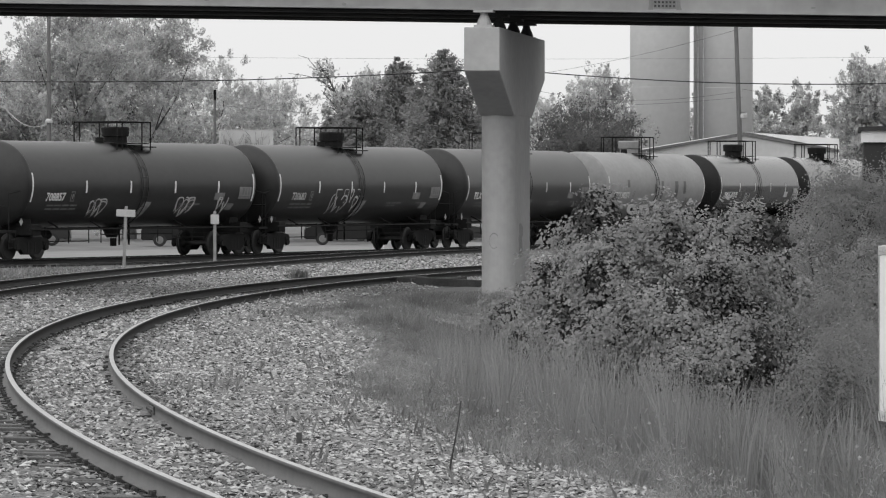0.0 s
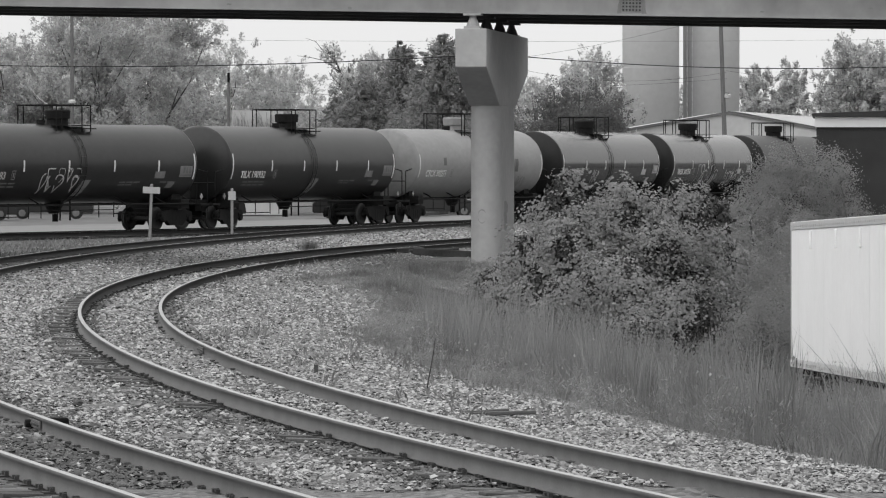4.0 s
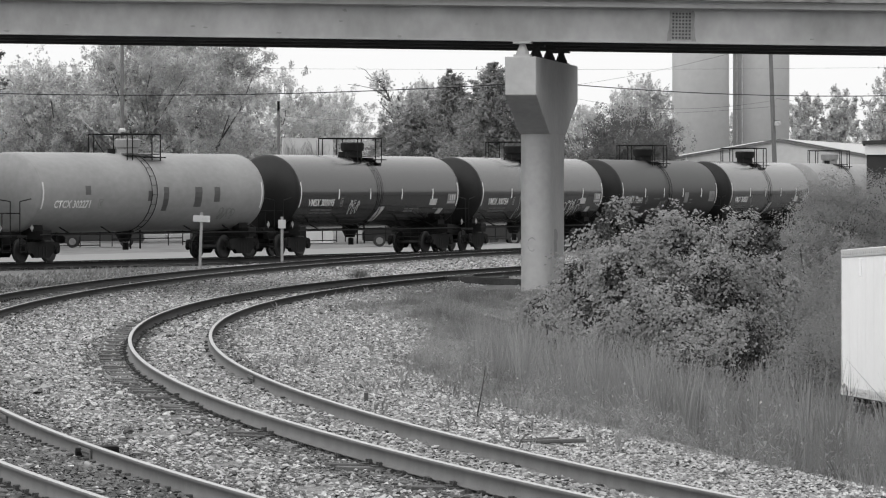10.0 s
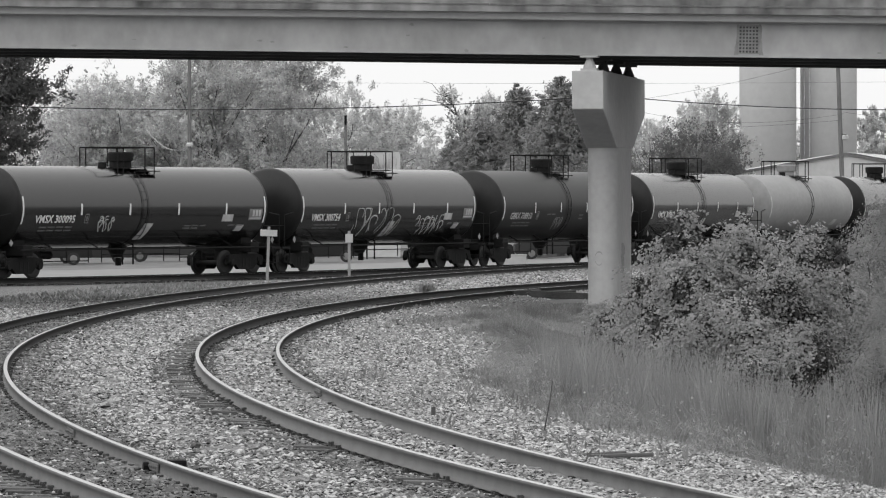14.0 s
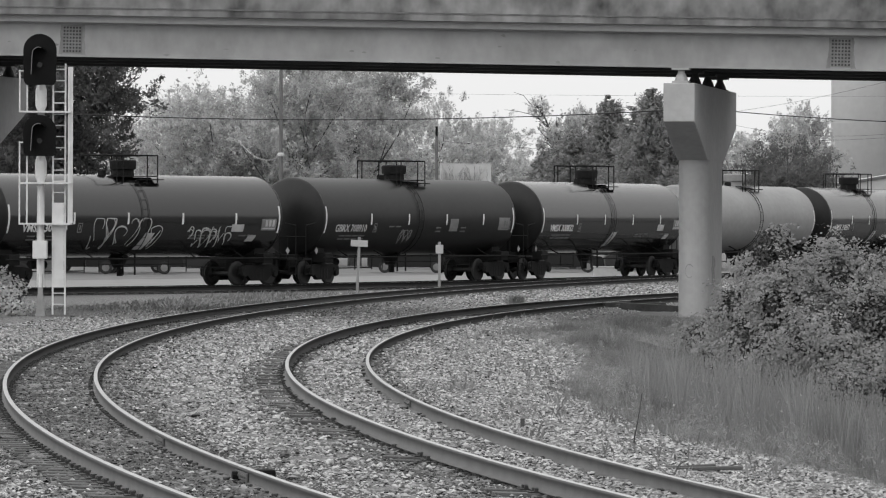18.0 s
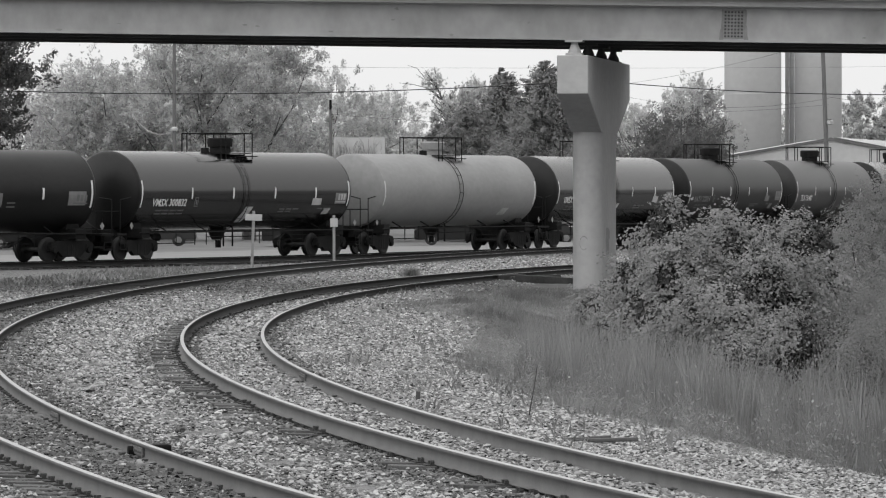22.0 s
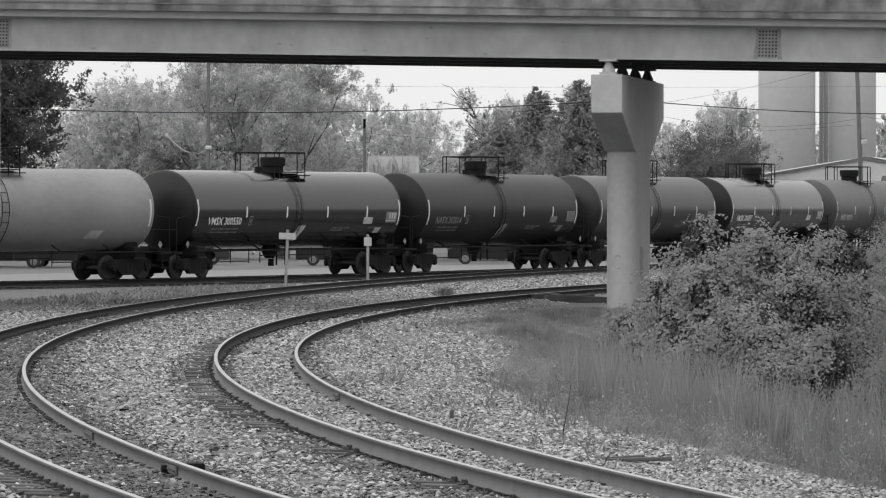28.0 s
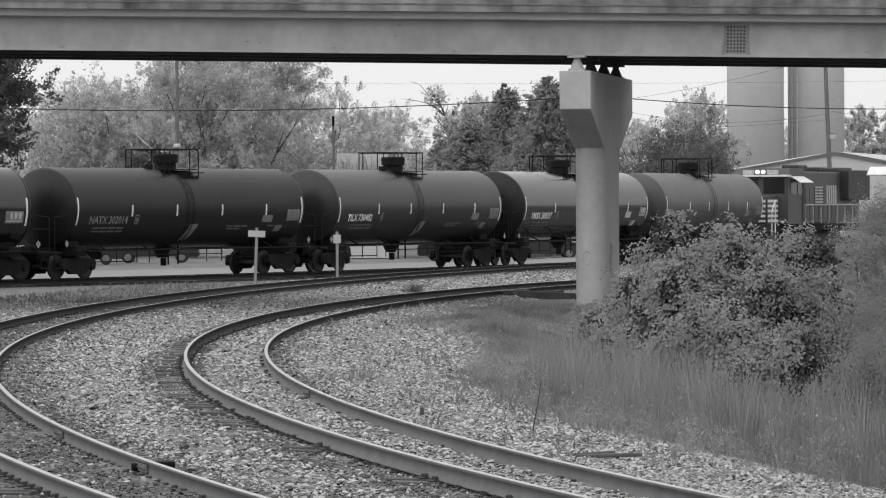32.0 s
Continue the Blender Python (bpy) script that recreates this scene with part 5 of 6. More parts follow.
# ---- bushes beside the pier ----
def bush(name, label, blobs, n, size, material, seed, core, strand=0.55, hang=1.0, gaps=-0.12, category="bush"):
    """Leaves in strands over rounded masses; a darker core paints the shade of hollows between them; blobs in world
    places.
    """
    rng = np.random.RandomState(seed)
    cx, cy = np.mean([b[0] for b in blobs]), np.mean([b[1] for b in blobs])
    cz = float(ground_z(cx, cy))
    th = empty(name, pose(cx, cy, cz), label, category, "bushes by the pier")
    b = np.array([(x - cx, y - cy, z - cz, r) for x, y, z, r in blobs])
    for x, y, z, r in b:
        for _ in range(3):
            bm = bmesh.new()
            limb(bm, (x + rng.normal() * r * 0.3, y + rng.normal() * r * 0.3, -0.2), (x + rng.normal() * r * 0.5, y + rng.normal() * r * 0.4, z + r * 0.5 * rng.rand()), 0.04, 0.012, rng, 3, 0.1)
            part("stem", bm, M_BARK, th)
    per = 22
    k = n // per
    w = b[:, 3] ** 2
    at = rng.choice(len(b), k, p=w / w.sum())
    d = rng.normal(size=(k, 3))
    d[:, 1] = np.where(rng.rand(k) < 0.75, -np.abs(d[:, 1]), d[:, 1])
    d /= np.linalg.norm(d, axis=1)[:, None]
    p = b[at, :3] + d * (b[at, 3] * (0.92 + 0.1 * rng.normal(size=k)))[:, None]
    dist = np.linalg.norm(p[:, None] - b[None, :, :3], axis=2) / b[None, :, 3]
    keep = (dist.min(1) > 0.72) & (p[:, 2] > -0.1)
    keep &= np.array([noise.noise((q[0] * 1.5, q[1] * 0.9, q[2] * 1.5 + seed)) for q in p]) > gaps
    p, d, at = p[keep], d[keep], at[keep]
    k = len(p)
    down = np.array([0, 0, -1.0]) * hang + d * 0.35 + 0.45 * rng.normal(size=(k, 3))
    down /= np.linalg.norm(down, axis=1)[:, None]
    ln = strand * (0.5 + rng.rand(k))
    q = np.repeat(np.arange(k), per)
    u = np.tile(np.linspace(0, 1, per), k)
    c = p[q] + down[q] * (ln[q] * u)[:, None] + rng.normal(size=(len(q), 3)) * np.array([0.07, 0.07, 0.05])
    c += d[q] * (0.12 * np.sin(u * 3.1))[:, None]
    c[:, 2] = np.maximum(c[:, 2], -0.15)
    m = len(q)
    face = d[q] * 0.8 + np.array([0, -0.3, 0.5]) + 0.45 * rng.normal(size=(m, 3))
    face /= np.linalg.norm(face, axis=1)[:, None]
    ax = np.array([0, 0, -0.8]) + 0.7 * rng.normal(size=(m, 3))
    ax -= face * (ax * face).sum(1)[:, None]
    ax /= np.linalg.norm(ax, axis=1)[:, None]
    side = np.cross(ax, face)
    s = (size * (0.6 + 0.8 * rng.rand(m)))[:, None]
    v = np.stack([c - ax * s * 0.45, c + side * s * 0.42 - face * s * 0.08, c + ax * s * 0.6, c - side * s * 0.42 - face * s * 0.08], 1).reshape(-1, 3)
    sn = d[q] * 0.5 + face * 0.45 + np.array([0, -0.1, 0.35])
    sn /= np.linalg.norm(sn, axis=1)[:, None]
    arrays("leaves", v, np.arange(m * 4).reshape(m, 4), material, th, normals=np.repeat(sn, 4, 0))
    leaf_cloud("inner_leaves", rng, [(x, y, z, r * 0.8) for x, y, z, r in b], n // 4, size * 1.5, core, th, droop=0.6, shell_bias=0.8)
    return th


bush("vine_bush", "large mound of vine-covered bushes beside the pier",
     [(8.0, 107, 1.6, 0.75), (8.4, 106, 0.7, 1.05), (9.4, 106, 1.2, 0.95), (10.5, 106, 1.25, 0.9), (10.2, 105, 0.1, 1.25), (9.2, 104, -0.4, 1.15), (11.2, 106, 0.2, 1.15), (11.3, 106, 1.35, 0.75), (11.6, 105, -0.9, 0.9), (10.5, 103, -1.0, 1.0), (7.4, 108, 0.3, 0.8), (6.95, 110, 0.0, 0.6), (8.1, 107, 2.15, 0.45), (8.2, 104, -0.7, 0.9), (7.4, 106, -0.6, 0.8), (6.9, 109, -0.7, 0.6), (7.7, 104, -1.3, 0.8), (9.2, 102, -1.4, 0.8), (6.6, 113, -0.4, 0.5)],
     170000, 0.072, M_VINE, 31, M_HOLLOW_SHADE, gaps=-0.04)
bush("feathery_shrub", "tall feathery shrub beside the vine mound",
     [(13.1, 113, 0.4, 0.9), (13.3, 113, 1.1, 1.0), (14.0, 112, 1.6, 1.0), (14.8, 113, 1.2, 1.2), (13.4, 111, -0.3, 1.3), (14.5, 110, 0.0, 1.3), (13.1, 109, -0.9, 1.0), (15.5, 112, 0.3, 1.2), (13.9, 112, 2.4, 0.6), (15.1, 112, 2.4, 0.55)],
     110000, 0.04, M_SHRUB, 32, M_SHRUB, 0.3, -1.0, -0.45)
bush("low_shrub", "low leafy shrub beside the trailer",
     [(12.1, 101, -1.5, 0.9), (12.7, 102, -1.2, 0.9), (13.2, 104, -0.7, 1.1), (12.2, 104, -1.0, 0.7)],
     30000, 0.045, M_SHRUB, 33, M_SHRUB, 0.45, -0.6, -0.3)
bush("weed_bush", "small leafy weeds beside the signal mast",
     [(-13.6, 131, 0.3, 0.7), (-12.9, 131, 0.1, 0.5), (-14.4, 132, 0.4, 0.8)],
     6000, 0.08, M_LEAF_MID, 34, M_LEAF_DARK, 0.4, -0.8)


# ---- trailer in the yard ----
def trailer():
    """A box trailer, 14.6 m long; x across, y along it."""
    th = empty("box_trailer", pose(12.45, 80.7, -2.3, -1.39), "white box trailer parked in the weeds", "trailer")
    L, w, z0, z1 = 7.3, 1.3, 1.15, 4.05
    part("body", boxed(-w + 0.02, -L, z0 + 0.12, w - 0.02, L, z1 - 0.1), M_TRAILER, th, "white panelled box")
    part("roof", boxed(-w + 0.01, -L, z1 - 0.1, w - 0.01, L, z1, bevel=0.02), M_TRAILER, th)
    for sx in (-1, 1):
        part("top_rail", boxed(sx * w - 0.02, -L, z1 - 0.16, sx * w + 0.02, L, z1 - 0.01, bevel=0.008), M_SIGNWHITE, th, "riveted top rail")
        part("bottom_rail", boxed(sx * w - 0.025, -L, z0, sx * w + 0.025, L, z0 + 0.16, bevel=0.008), M_SILVER, th, "dirty metal bottom rail")
    for y in np.arange(-L + 0.6, L, 1.22):
        part("side_panel", boxed(-w - 0.004, y - 0.6, z0 + 0.17, -w + 0.03, y + 0.598, z1 - 0.17, bevel=0.003), M_TRAILER, th)
    bm = bmesh.new()
    for y in np.arange(-L + 0.1, L, 0.28):
        box(bm, -w - 0.032, y - 0.022, z1 - 0.11, -w - 0.019, y + 0.022, z1 - 0.07)
        box(bm, -w - 0.034, y - 0.022, z0 + 0.04, -w - 0.024, y + 0.022, z0 + 0.1)
    tagged(part("rivets", bm, M_STENCIL, th), kind="stuff")
    for y in (-2.6, 0.6, 4.2):
        part("marker_lamp", boxed(-w - 0.05, y - 0.05, z1 - 0.55, -w - 0.005, y + 0.05, z1 - 0.2, bevel=0.012), M_TRAILER, th)
    part("corner_post", boxed(-w - 0.012, L - 0.08, z0, -w + 0.03, L + 0.015, z1), M_SIGNWHITE, th)
    for y in np.arange(-L + 0.3, L, 0.5):
        part("cross_member", boxed(-w + 0.05, y - 0.05, z0 - 0.12, w - 0.05, y + 0.05, z0), M_UNDER, th)
    for y in (4.6, 5.9):
        for sx in (-1, 1):
            part("wheel", rod(bmesh.new(), (sx * 1.25, y, 0.5), (sx * 0.75, y, 0.5), 0.5, n=24), M_TYRE, th)
    for sx in (-0.8, 0.8):
        part("landing_leg", boxed(sx - 0.07, -4.6, 0, sx + 0.07, -4.46, z0, bevel=0.01), M_UNDER, th)


trailer()

# ---- buildings and silos ----
for i, (x, d) in enumerate(((94.4, 330), (108.2, 332))):
    th = empty("silo", pose(spot(x, d), d, -0.4), "tall pale concrete silo behind the warehouse", "silo", "silos")
    r = 2.13
    part("wall", turned(bmesh.new(), [(0, r), (28, r), (28.1, r - 0.1), (29, r * 0.5), (29.4, 0.2)], "z", 56), M_SILO, th, smooth=True)
    for z in np.arange(4.2, 28, 6.0):
        part("hoop", turned(bmesh.new(), [(z - 0.02, r - 0.02), (z - 0.02, r + 0.004), (z + 0.02, r + 0.004), (z + 0.02, r - 0.02)], "z", 56), M_SILO, th)
    if i:
        part("ladder", rods([((-r * 0.87 - 0.1, -r * 0.5 - 0.1, 1), (-r * 0.87 - 0.1, -r * 0.5 - 0.1, 28)), ((-r * 0.75, -r * 0.66 - 0.12, 1), (-r * 0.75, -r * 0.66 - 0.12, 28))], 0.06), M_STENCIL, th, "dark caged ladder")

ware = empty("warehouse", pose(spot(112.3, 300), 300, -0.4), "pale sheet-metal warehouse with a low gable", "warehouse")
part("wall", prism(bmesh.new(), [(-9.6, 0), (-9.6, 4.95), (0, 6.55), (6.1, 5.45), (6.1, 0)], 0, 14), M_SHEET, ware, "pale metal gable wall")
for a, b, nm in (((-9.8, 4.95), (0, 6.6), "rake_trim"), ((0, 6.6), (6.2, 5.5), "rake_trim")):
    part(nm, prism(bmesh.new(), [a, b, (b[0], b[1] - 0.2), (a[0], a[1] - 0.2)], -0.12, -0.01), M_POLE, ware, "dark roof edge trim")
part("roof", prism(bmesh.new(), [(0.2, 6.62), (6.2, 6.2), (6.2, 5.52)], 0.02, 13), M_ROOFEDGE, ware, "white roof sheet")
part("corner_trim", boxed(6.02, -0.08, 0, 6.2, -0.01, 6.2), M_ROOFEDGE, ware)

shed = empty("dark_shed", pose(spot(132.3, 152), 152, -0.35, 0, 0, -7.9), "dark clad shed with a white roof fascia", "shed")
part("wall", boxed(0, 0, 0, 9, 7, 4.35), M_DARKWALL, shed, "dark clad wall")
part("fascia", boxed(-0.05, -0.12, 4.32, 9.1, 7.1, 4.68), M_ROOFEDGE, shed, "white fascia board")
part("roof", prism(bmesh.new(), [(-0.15, 4.69), (9.2, 4.69), (9.2, 4.8), (4.5, 4.95), (-0.15, 4.8)], -0.25, 7.2), M_DARKWALL, shed, "dark flat roof")
for z in np.arange(0.3, 4.2, 0.3):
    part("board", boxed(0.02, -0.03, z, 8.98, 0.0, z + 0.295, bevel=0.003), M_DARKWALL, shed)

wall = empty("pale_shed", pose(spot(5.3, 262), 262, -0.4), "low pale-walled shed behind bare creepers", "shed")
part("wall", boxed(-1.6, 0, 0, 1.45, 4, 6.2), M_SHEET, wall, "pale wall")
part("roof", boxed(-1.62, -0.02, 6.2, 1.47, 4.1, 6.24), M_SHEET, wall)
rng = np.random.RandomState(9)
bm = bmesh.new()
for i in range(110):
    x = rng.uniform(-1.5, 1.5)
    limb(bm, (x, -0.12, 3.2), (x + rng.normal() * 0.5, -0.12, 4.6 + rng.rand() * 1.6), 0.024, 0.012, rng, 4, 0.06)
part("creepers", bm, M_TWIG, wall, "bare creepers on the wall")

# ---- poles and cables ----
def pole(name, bx, d, top, r, lean=0.0, label="weathered wooden utility pole"):
    th = empty(name, pose(spot(bx, d), d, -0.4), label, "utility pole", "utility poles")
    part("shaft", rod(bmesh.new(), (0, 0, -0.3), (lean, 0, top + 0.4), r * 1.15, r * 0.8, n=12), M_POLE, th)
    return th


p_silo = pole("utility_pole", 111.9, 282, 13.5, 0.15, -0.5)
part("lamp_head", turned(bmesh.new(), [(7.2, 0.05), (7.25, 0.24), (7.45, 0.24), (7.6, 0.1)], "z", 14), M_SIGNWHITE, p_silo, "white lamp globe")
part("lamp_arm", rods([((-0.3, 0, 7.6), (0.1, -0.35, 7.55))], 0.03), M_POLE, p_silo)
p_thin = pole("utility_pole", -1.55, 250, 7.75, 0.085, 0.0, "thin grey post with a dark top")
part("top_band", rod(bmesh.new(), (0, 0, 7.65), (0, 0, 8.2), 0.075, n=10), M_SIGNAL, p_thin)
p_left = pole("utility_pole", -36.9, 262, 12.5, 0.12)
part("insulator", turned(bmesh.new(), [(6.6, 0.05), (6.62, 0.22), (6.75, 0.22), (6.9, 0.05)], "z", 12), M_SIGNWHITE, p_left, "white lamp cap")
p_mid = pole("utility_pole", 58.4, 228, 8.6, 0.13)
pole("utility_pole", -121, 228, 8.6, 0.13)
pole("utility_pole", 194, 228, 8.6, 0.13)


def cable(label, a, b, sag, r, material=None):
    """A hanging cable between two points."""
    a, b = Vector(a), Vector(b)
    cu = bpy.data.curves.new("cable", "CURVE")
    cu.dimensions, cu.bevel_depth, cu.bevel_resolution = "3D", r, 1
    sp = cu.splines.new("POLY")
    sp.points.add(24)
    for i in range(25):
        u = i / 24
        p = a.lerp(b, u) - Vector((0, 0, 4 * sag * u * (1 - u)))
        sp.points[i].co = (*p, 1)
    tmp = new("cable_source", cu)
    me = bpy.data.meshes.new_from_object(tmp.evaluated_get(bpy.context.evaluated_depsgraph_get()))
    bpy.data.objects.remove(tmp)
    me.materials.clear()
    me.materials.append(material or M_CABLE)
    tagged(new("overhead_cable", me), label, "cable", "overhead cables")


cable("black overhead cable hanging between poles", (spot(58.4, 228), 228, 8.35), (spot(-121, 228), 228, 8.35), 0.68, 0.027)
cable("black overhead cable hanging between poles", (spot(58.4, 228), 228, 8.35), (spot(194, 228), 228, 8.35), 0.75, 0.027)
cable("thin overhead wire rising to the silo pole", (spot(58.4, 300), 300, 9.6), (spot(111.6, 282), 282, 12.3), 0.35, 0.009)
cable("thin overhead wire below the main cable", (spot(64, 300), 300, 9.1), (spot(111.7, 282), 282, 8.5), 0.7, 0.009)
cable("thin overhead wire below the main cable", (spot(72, 300), 300, 7.9), (spot(111.7, 282), 282, 8.1), 0.15, 0.009)
cable("thin overhead wire from the silo pole", (spot(111.6, 282), 282, 8.6), (spot(190, 300), 300, 7.3), 0.5, 0.009)
cable("thin overhead wire high over the town", (spot(-121, 300), 300, 11.6), (spot(190, 300), 300, 11.3), 0.5, 0.007)
cable("thin overhead wire low over the roofs", (spot(-2, 250), 250, 7.0), (spot(58, 300), 300, 7.0), 0.2, 0.007)
cable("pale slack wire hung beside a pole", (spot(-46.5, 265), 265, 7.2), (spot(-36.9, 262), 262, 6.2), 0.6, 0.025, M_SIGNWHITE)
mast = empty("radio_mast", pose(spot(25, 420), 420, -0.4), "slender lattice radio mast far off", "radio mast")
prs = []
for z in np.arange(0, 12, 0.8):
    prs += [((-0.25, 0, z), (0.25, 0, z + 0.8)), ((0.25, 0, z), (-0.25, 0, z + 0.8))]
prs += [((-0.25, 0, 0), (-0.25, 0, 12.6)), ((0.25, 0, 0), (0.25, 0, 12.6))]
part("lattice", rods(prs, 0.025, 4), M_STENCIL, mast)

# ---- signs, signal and small things by the tracks ----
def post_sign(x, y, h, w, ph, lean, label):
    g = -0.3
    th = empty("track_sign", pose(x, y, g, 0, lean, 0), label, "sign", "track signs")
    part("post", boxed(-0.055, -0.03, 0, 0.055, 0.03, h, bevel=0.008), M_POST, th)
    part("sign_plate", boxed(-w / 2, -0.07, h - ph - 0.12, w / 2, -0.032, h - 0.12, bevel=0.008), M_SIGNWHITE, th, "small white plate")
    if w > 0.4:
        for i in range(4):
            part("letter_bar", boxed(-w / 2 + 0.09 + i * 0.12, -0.076, h - ph - 0.02, -w / 2 + 0.17 + i * 0.12, -0.071, h - 0.22), M_STENCIL, th)


post_sign(spot(-19.45, 170), 170, 2.22, 0.66, 0.25, 2.2, "white lettered sign plate on a leaning post")
post_sign(spot(-0.8, 174), 174, 2.02, 0.30, 0.34, 0.0, "small blank white sign on a post")

sig = empty("railway_signal", pose(-11.87, 130, -0.3), "silver signal mast with two hooded black heads", "railway signal")
part("mast", rod(bmesh.new(), (0, 0, 0.9), (0, 0, 7.6), 0.115, 0.1, n=16), M_SILVER, sig, "silver mast")
part("base", prism(bmesh.new(), [(-0.15, 0), (0.15, 0), (0.07, 0.75), (0.07, 1.3), (-0.07, 1.3), (-0.07, 0.75)], -0.1, 0.1), M_POST, sig, "grey flared base")
part("junction_box", boxed(-0.2, -0.42, 1.75, 0.22, -0.12, 2.28, bevel=0.02), M_SILVER, sig)
for z, top, low in ((4.95, 1.03, -0.18), (7.3, 1.06, -0.44)):
    out = [(0.49 * math.cos(math.pi * i / 16), z + top - 0.49 + 0.49 * math.sin(math.pi * i / 16)) for i in range(17)]
    out += [(-0.47, z + low + 0.12), (-0.4, z + low), (0.4, z + low), (0.47, z + low + 0.12)]
    hd = part("backplate", prism(bmesh.new(), out, -0.45, -0.38), M_SIGNAL, sig, "black rounded backplate")
    c = z + (top + low) / 2 + 0.02
    arc = [(-0.21 + 0.03 * (q - 0.5), c - 0.42 + 0.62 * q) for q in (0, 0.5)] + [(0.19 * math.cos(math.pi * (1 - i / 10)), c + 0.2 + 0.17 * math.sin(math.pi * (1 - i / 10))) for i in range(11)]
    bm = bmesh.new()
    for (x0, z0), (x1, z1) in zip(arc, arc[1:]):
        vs = [bm.verts.new((x, y, zz)) for x, y, zz in ((x0, -0.44, z0), (x1, -0.44, z1), (x1, -0.8, z1 - 0.05), (x0, -0.8, z0 - 0.05))]
        bm.faces.new(vs)
    bmesh.ops.solidify(bm, geom=bm.faces[:], thickness=0.015)
    part("hood", bm, M_SIGNAL, hd, "curved black hood")
    # pale bars paint in the light that the hood's left edge catches
    part("hood_edge", rods([((x0, -0.81, z0 - 0.05), (x1, -0.81, z1 - 0.05)) for (x0, z0), (x1, z1) in zip(arc[:9], arc[1:9])], 0.011, 6), M_DULLPANEL, hd, "pale strip for light on the hood edge")
    part("lens", rod(bmesh.new(), (-0.0, -0.44, c - 0.18), (-0.0, -0.49, c - 0.18), 0.08, n=18), M_GLASS, hd)
    part("head_bracket", turned(bmesh.new(), [(z + low - 0.75, 0.11), (z + low - 0.6, 0.17), (z + low - 0.15, 0.17), (z + low, 0.12)], "z", 14), M_SILVER, sig)
for x in (0.36, 0.72):
    part("ladder_stile", boxed(x - 0.025, -0.02, 0.1, x + 0.025, 0.03, 7.5), M_SILVER, sig)
for z in np.arange(0.4, 7.4, 0.33):
    part("rung", rod(bmesh.new(), (0.36, 0, z), (0.72, 0, z), 0.018, n=6), M_SILVER, sig)
part("climb_guard", boxed(0.39, -0.05, 0.9, 0.69, -0.025, 3.4), M_SILVER, sig, "flat climb guard panel")
for z in (2.75, 3.95, 6.05):
    part("platform", boxed(-0.62, -0.35, z, 0.9, 0.35, z + 0.05), M_SILVER, sig, "grating platform")
    for x in (-0.6, -0.38, 0.86):
        part("platform_post", boxed(x - 0.022, -0.33, z, x + 0.022, -0.29, z + 1.25), M_SILVER, sig)
    part("platform_rail", boxed(-0.62, -0.34, z + 1.2, -0.3, -0.3, z + 1.24), M_SILVER, sig)
part("cage_strip", boxed(0.8, -0.1, 2.8, 0.95, -0.06, 7.4), M_SILVER, sig)

flash = empty("crossing_signal", pose(spot(87.0, 180), 180, -0.55), "crossing flasher with two pale round lamps", "crossing signal")
part("post", rod(bmesh.new(), (0, 0.1, 0), (0, 0.1, 2.36), 0.05, n=12), M_SILVER, flash)
part("crossarm", rod(bmesh.new(), (-0.25, 0.05, 2.3), (0.25, 0.05, 2.3), 0.035, n=8), M_SIGNAL, flash)
for x in (-0.23, 0.23):
    la = part("lamp", turned(bmesh.new(), [(-0.02, 0.19), (0.0, 0.2), (0.03, 0.19), (0.14, 0.1)], "y", 28), M_POST, flash, "pale round lamp backing")
    la.matrix_basis = pose(x, -0.06, 2.3)
    dk = part("lens", rod(bmesh.new(), (x, -0.1, 2.3), (x, -0.075, 2.3), 0.07, n=18), M_SIGNAL, la)
    dk.matrix_parent_inverse = la.matrix_basis.inverted()

ub = empty("utility_cabinet", pose(spot(36.8, 214), 214, -0.45), "low pale metal utility cabinet on asphalt", "cabinet")
part("body", boxed(-0.55, -0.35, 0, 0.55, 0.35, 0.72, bevel=0.02), M_SIGNWHITE, ub)
part("lid", boxed(-0.58, -0.38, 0.72, 0.58, 0.38, 0.77, bevel=0.01), M_SIGNWHITE, ub)
for i in range(5):
    part("vent_slot", boxed(-0.45 + i * 0.2, -0.36, 0.12, -0.36 + i * 0.2, -0.348, 0.2), M_SIGNAL, ub)


def timber(x, y, yaw, l, w, h, label, tilt=0.0):
    th = empty("timber", pose(x, y, float(ground_z(x, y)) + 0.02, 0, tilt, yaw), label, "timber", "loose timbers")
    bm = boxed(-l / 2, -w / 2, 0, l / 2, w / 2, h, bevel=0.015)
    for v in bm.verts:
        v.co += Vector((0, 0, 0.02 * math.sin(v.co.x * 5)))
    part("beam", bm, M_WOOD, th)


timber(3.04, 52.2, 6, 1.05, 0.12, 0.045, "split dark plank lying on the gravel", 0)
timber(2.96, 52.6, -4, 0.62, 0.1, 0.04, "short dark plank beside a longer one")
timber(6.35, 141, 8, 1.6, 0.24, 0.2, "old railway tie dumped by the pier", -3)
timber(6.75, 140.2, -6, 2.2, 0.24, 0.22, "old railway tie dumped by the pier", 2)
timber(5.6, 141.6, 20, 0.9, 0.2, 0.16, "short broken tie dumped by the pier")

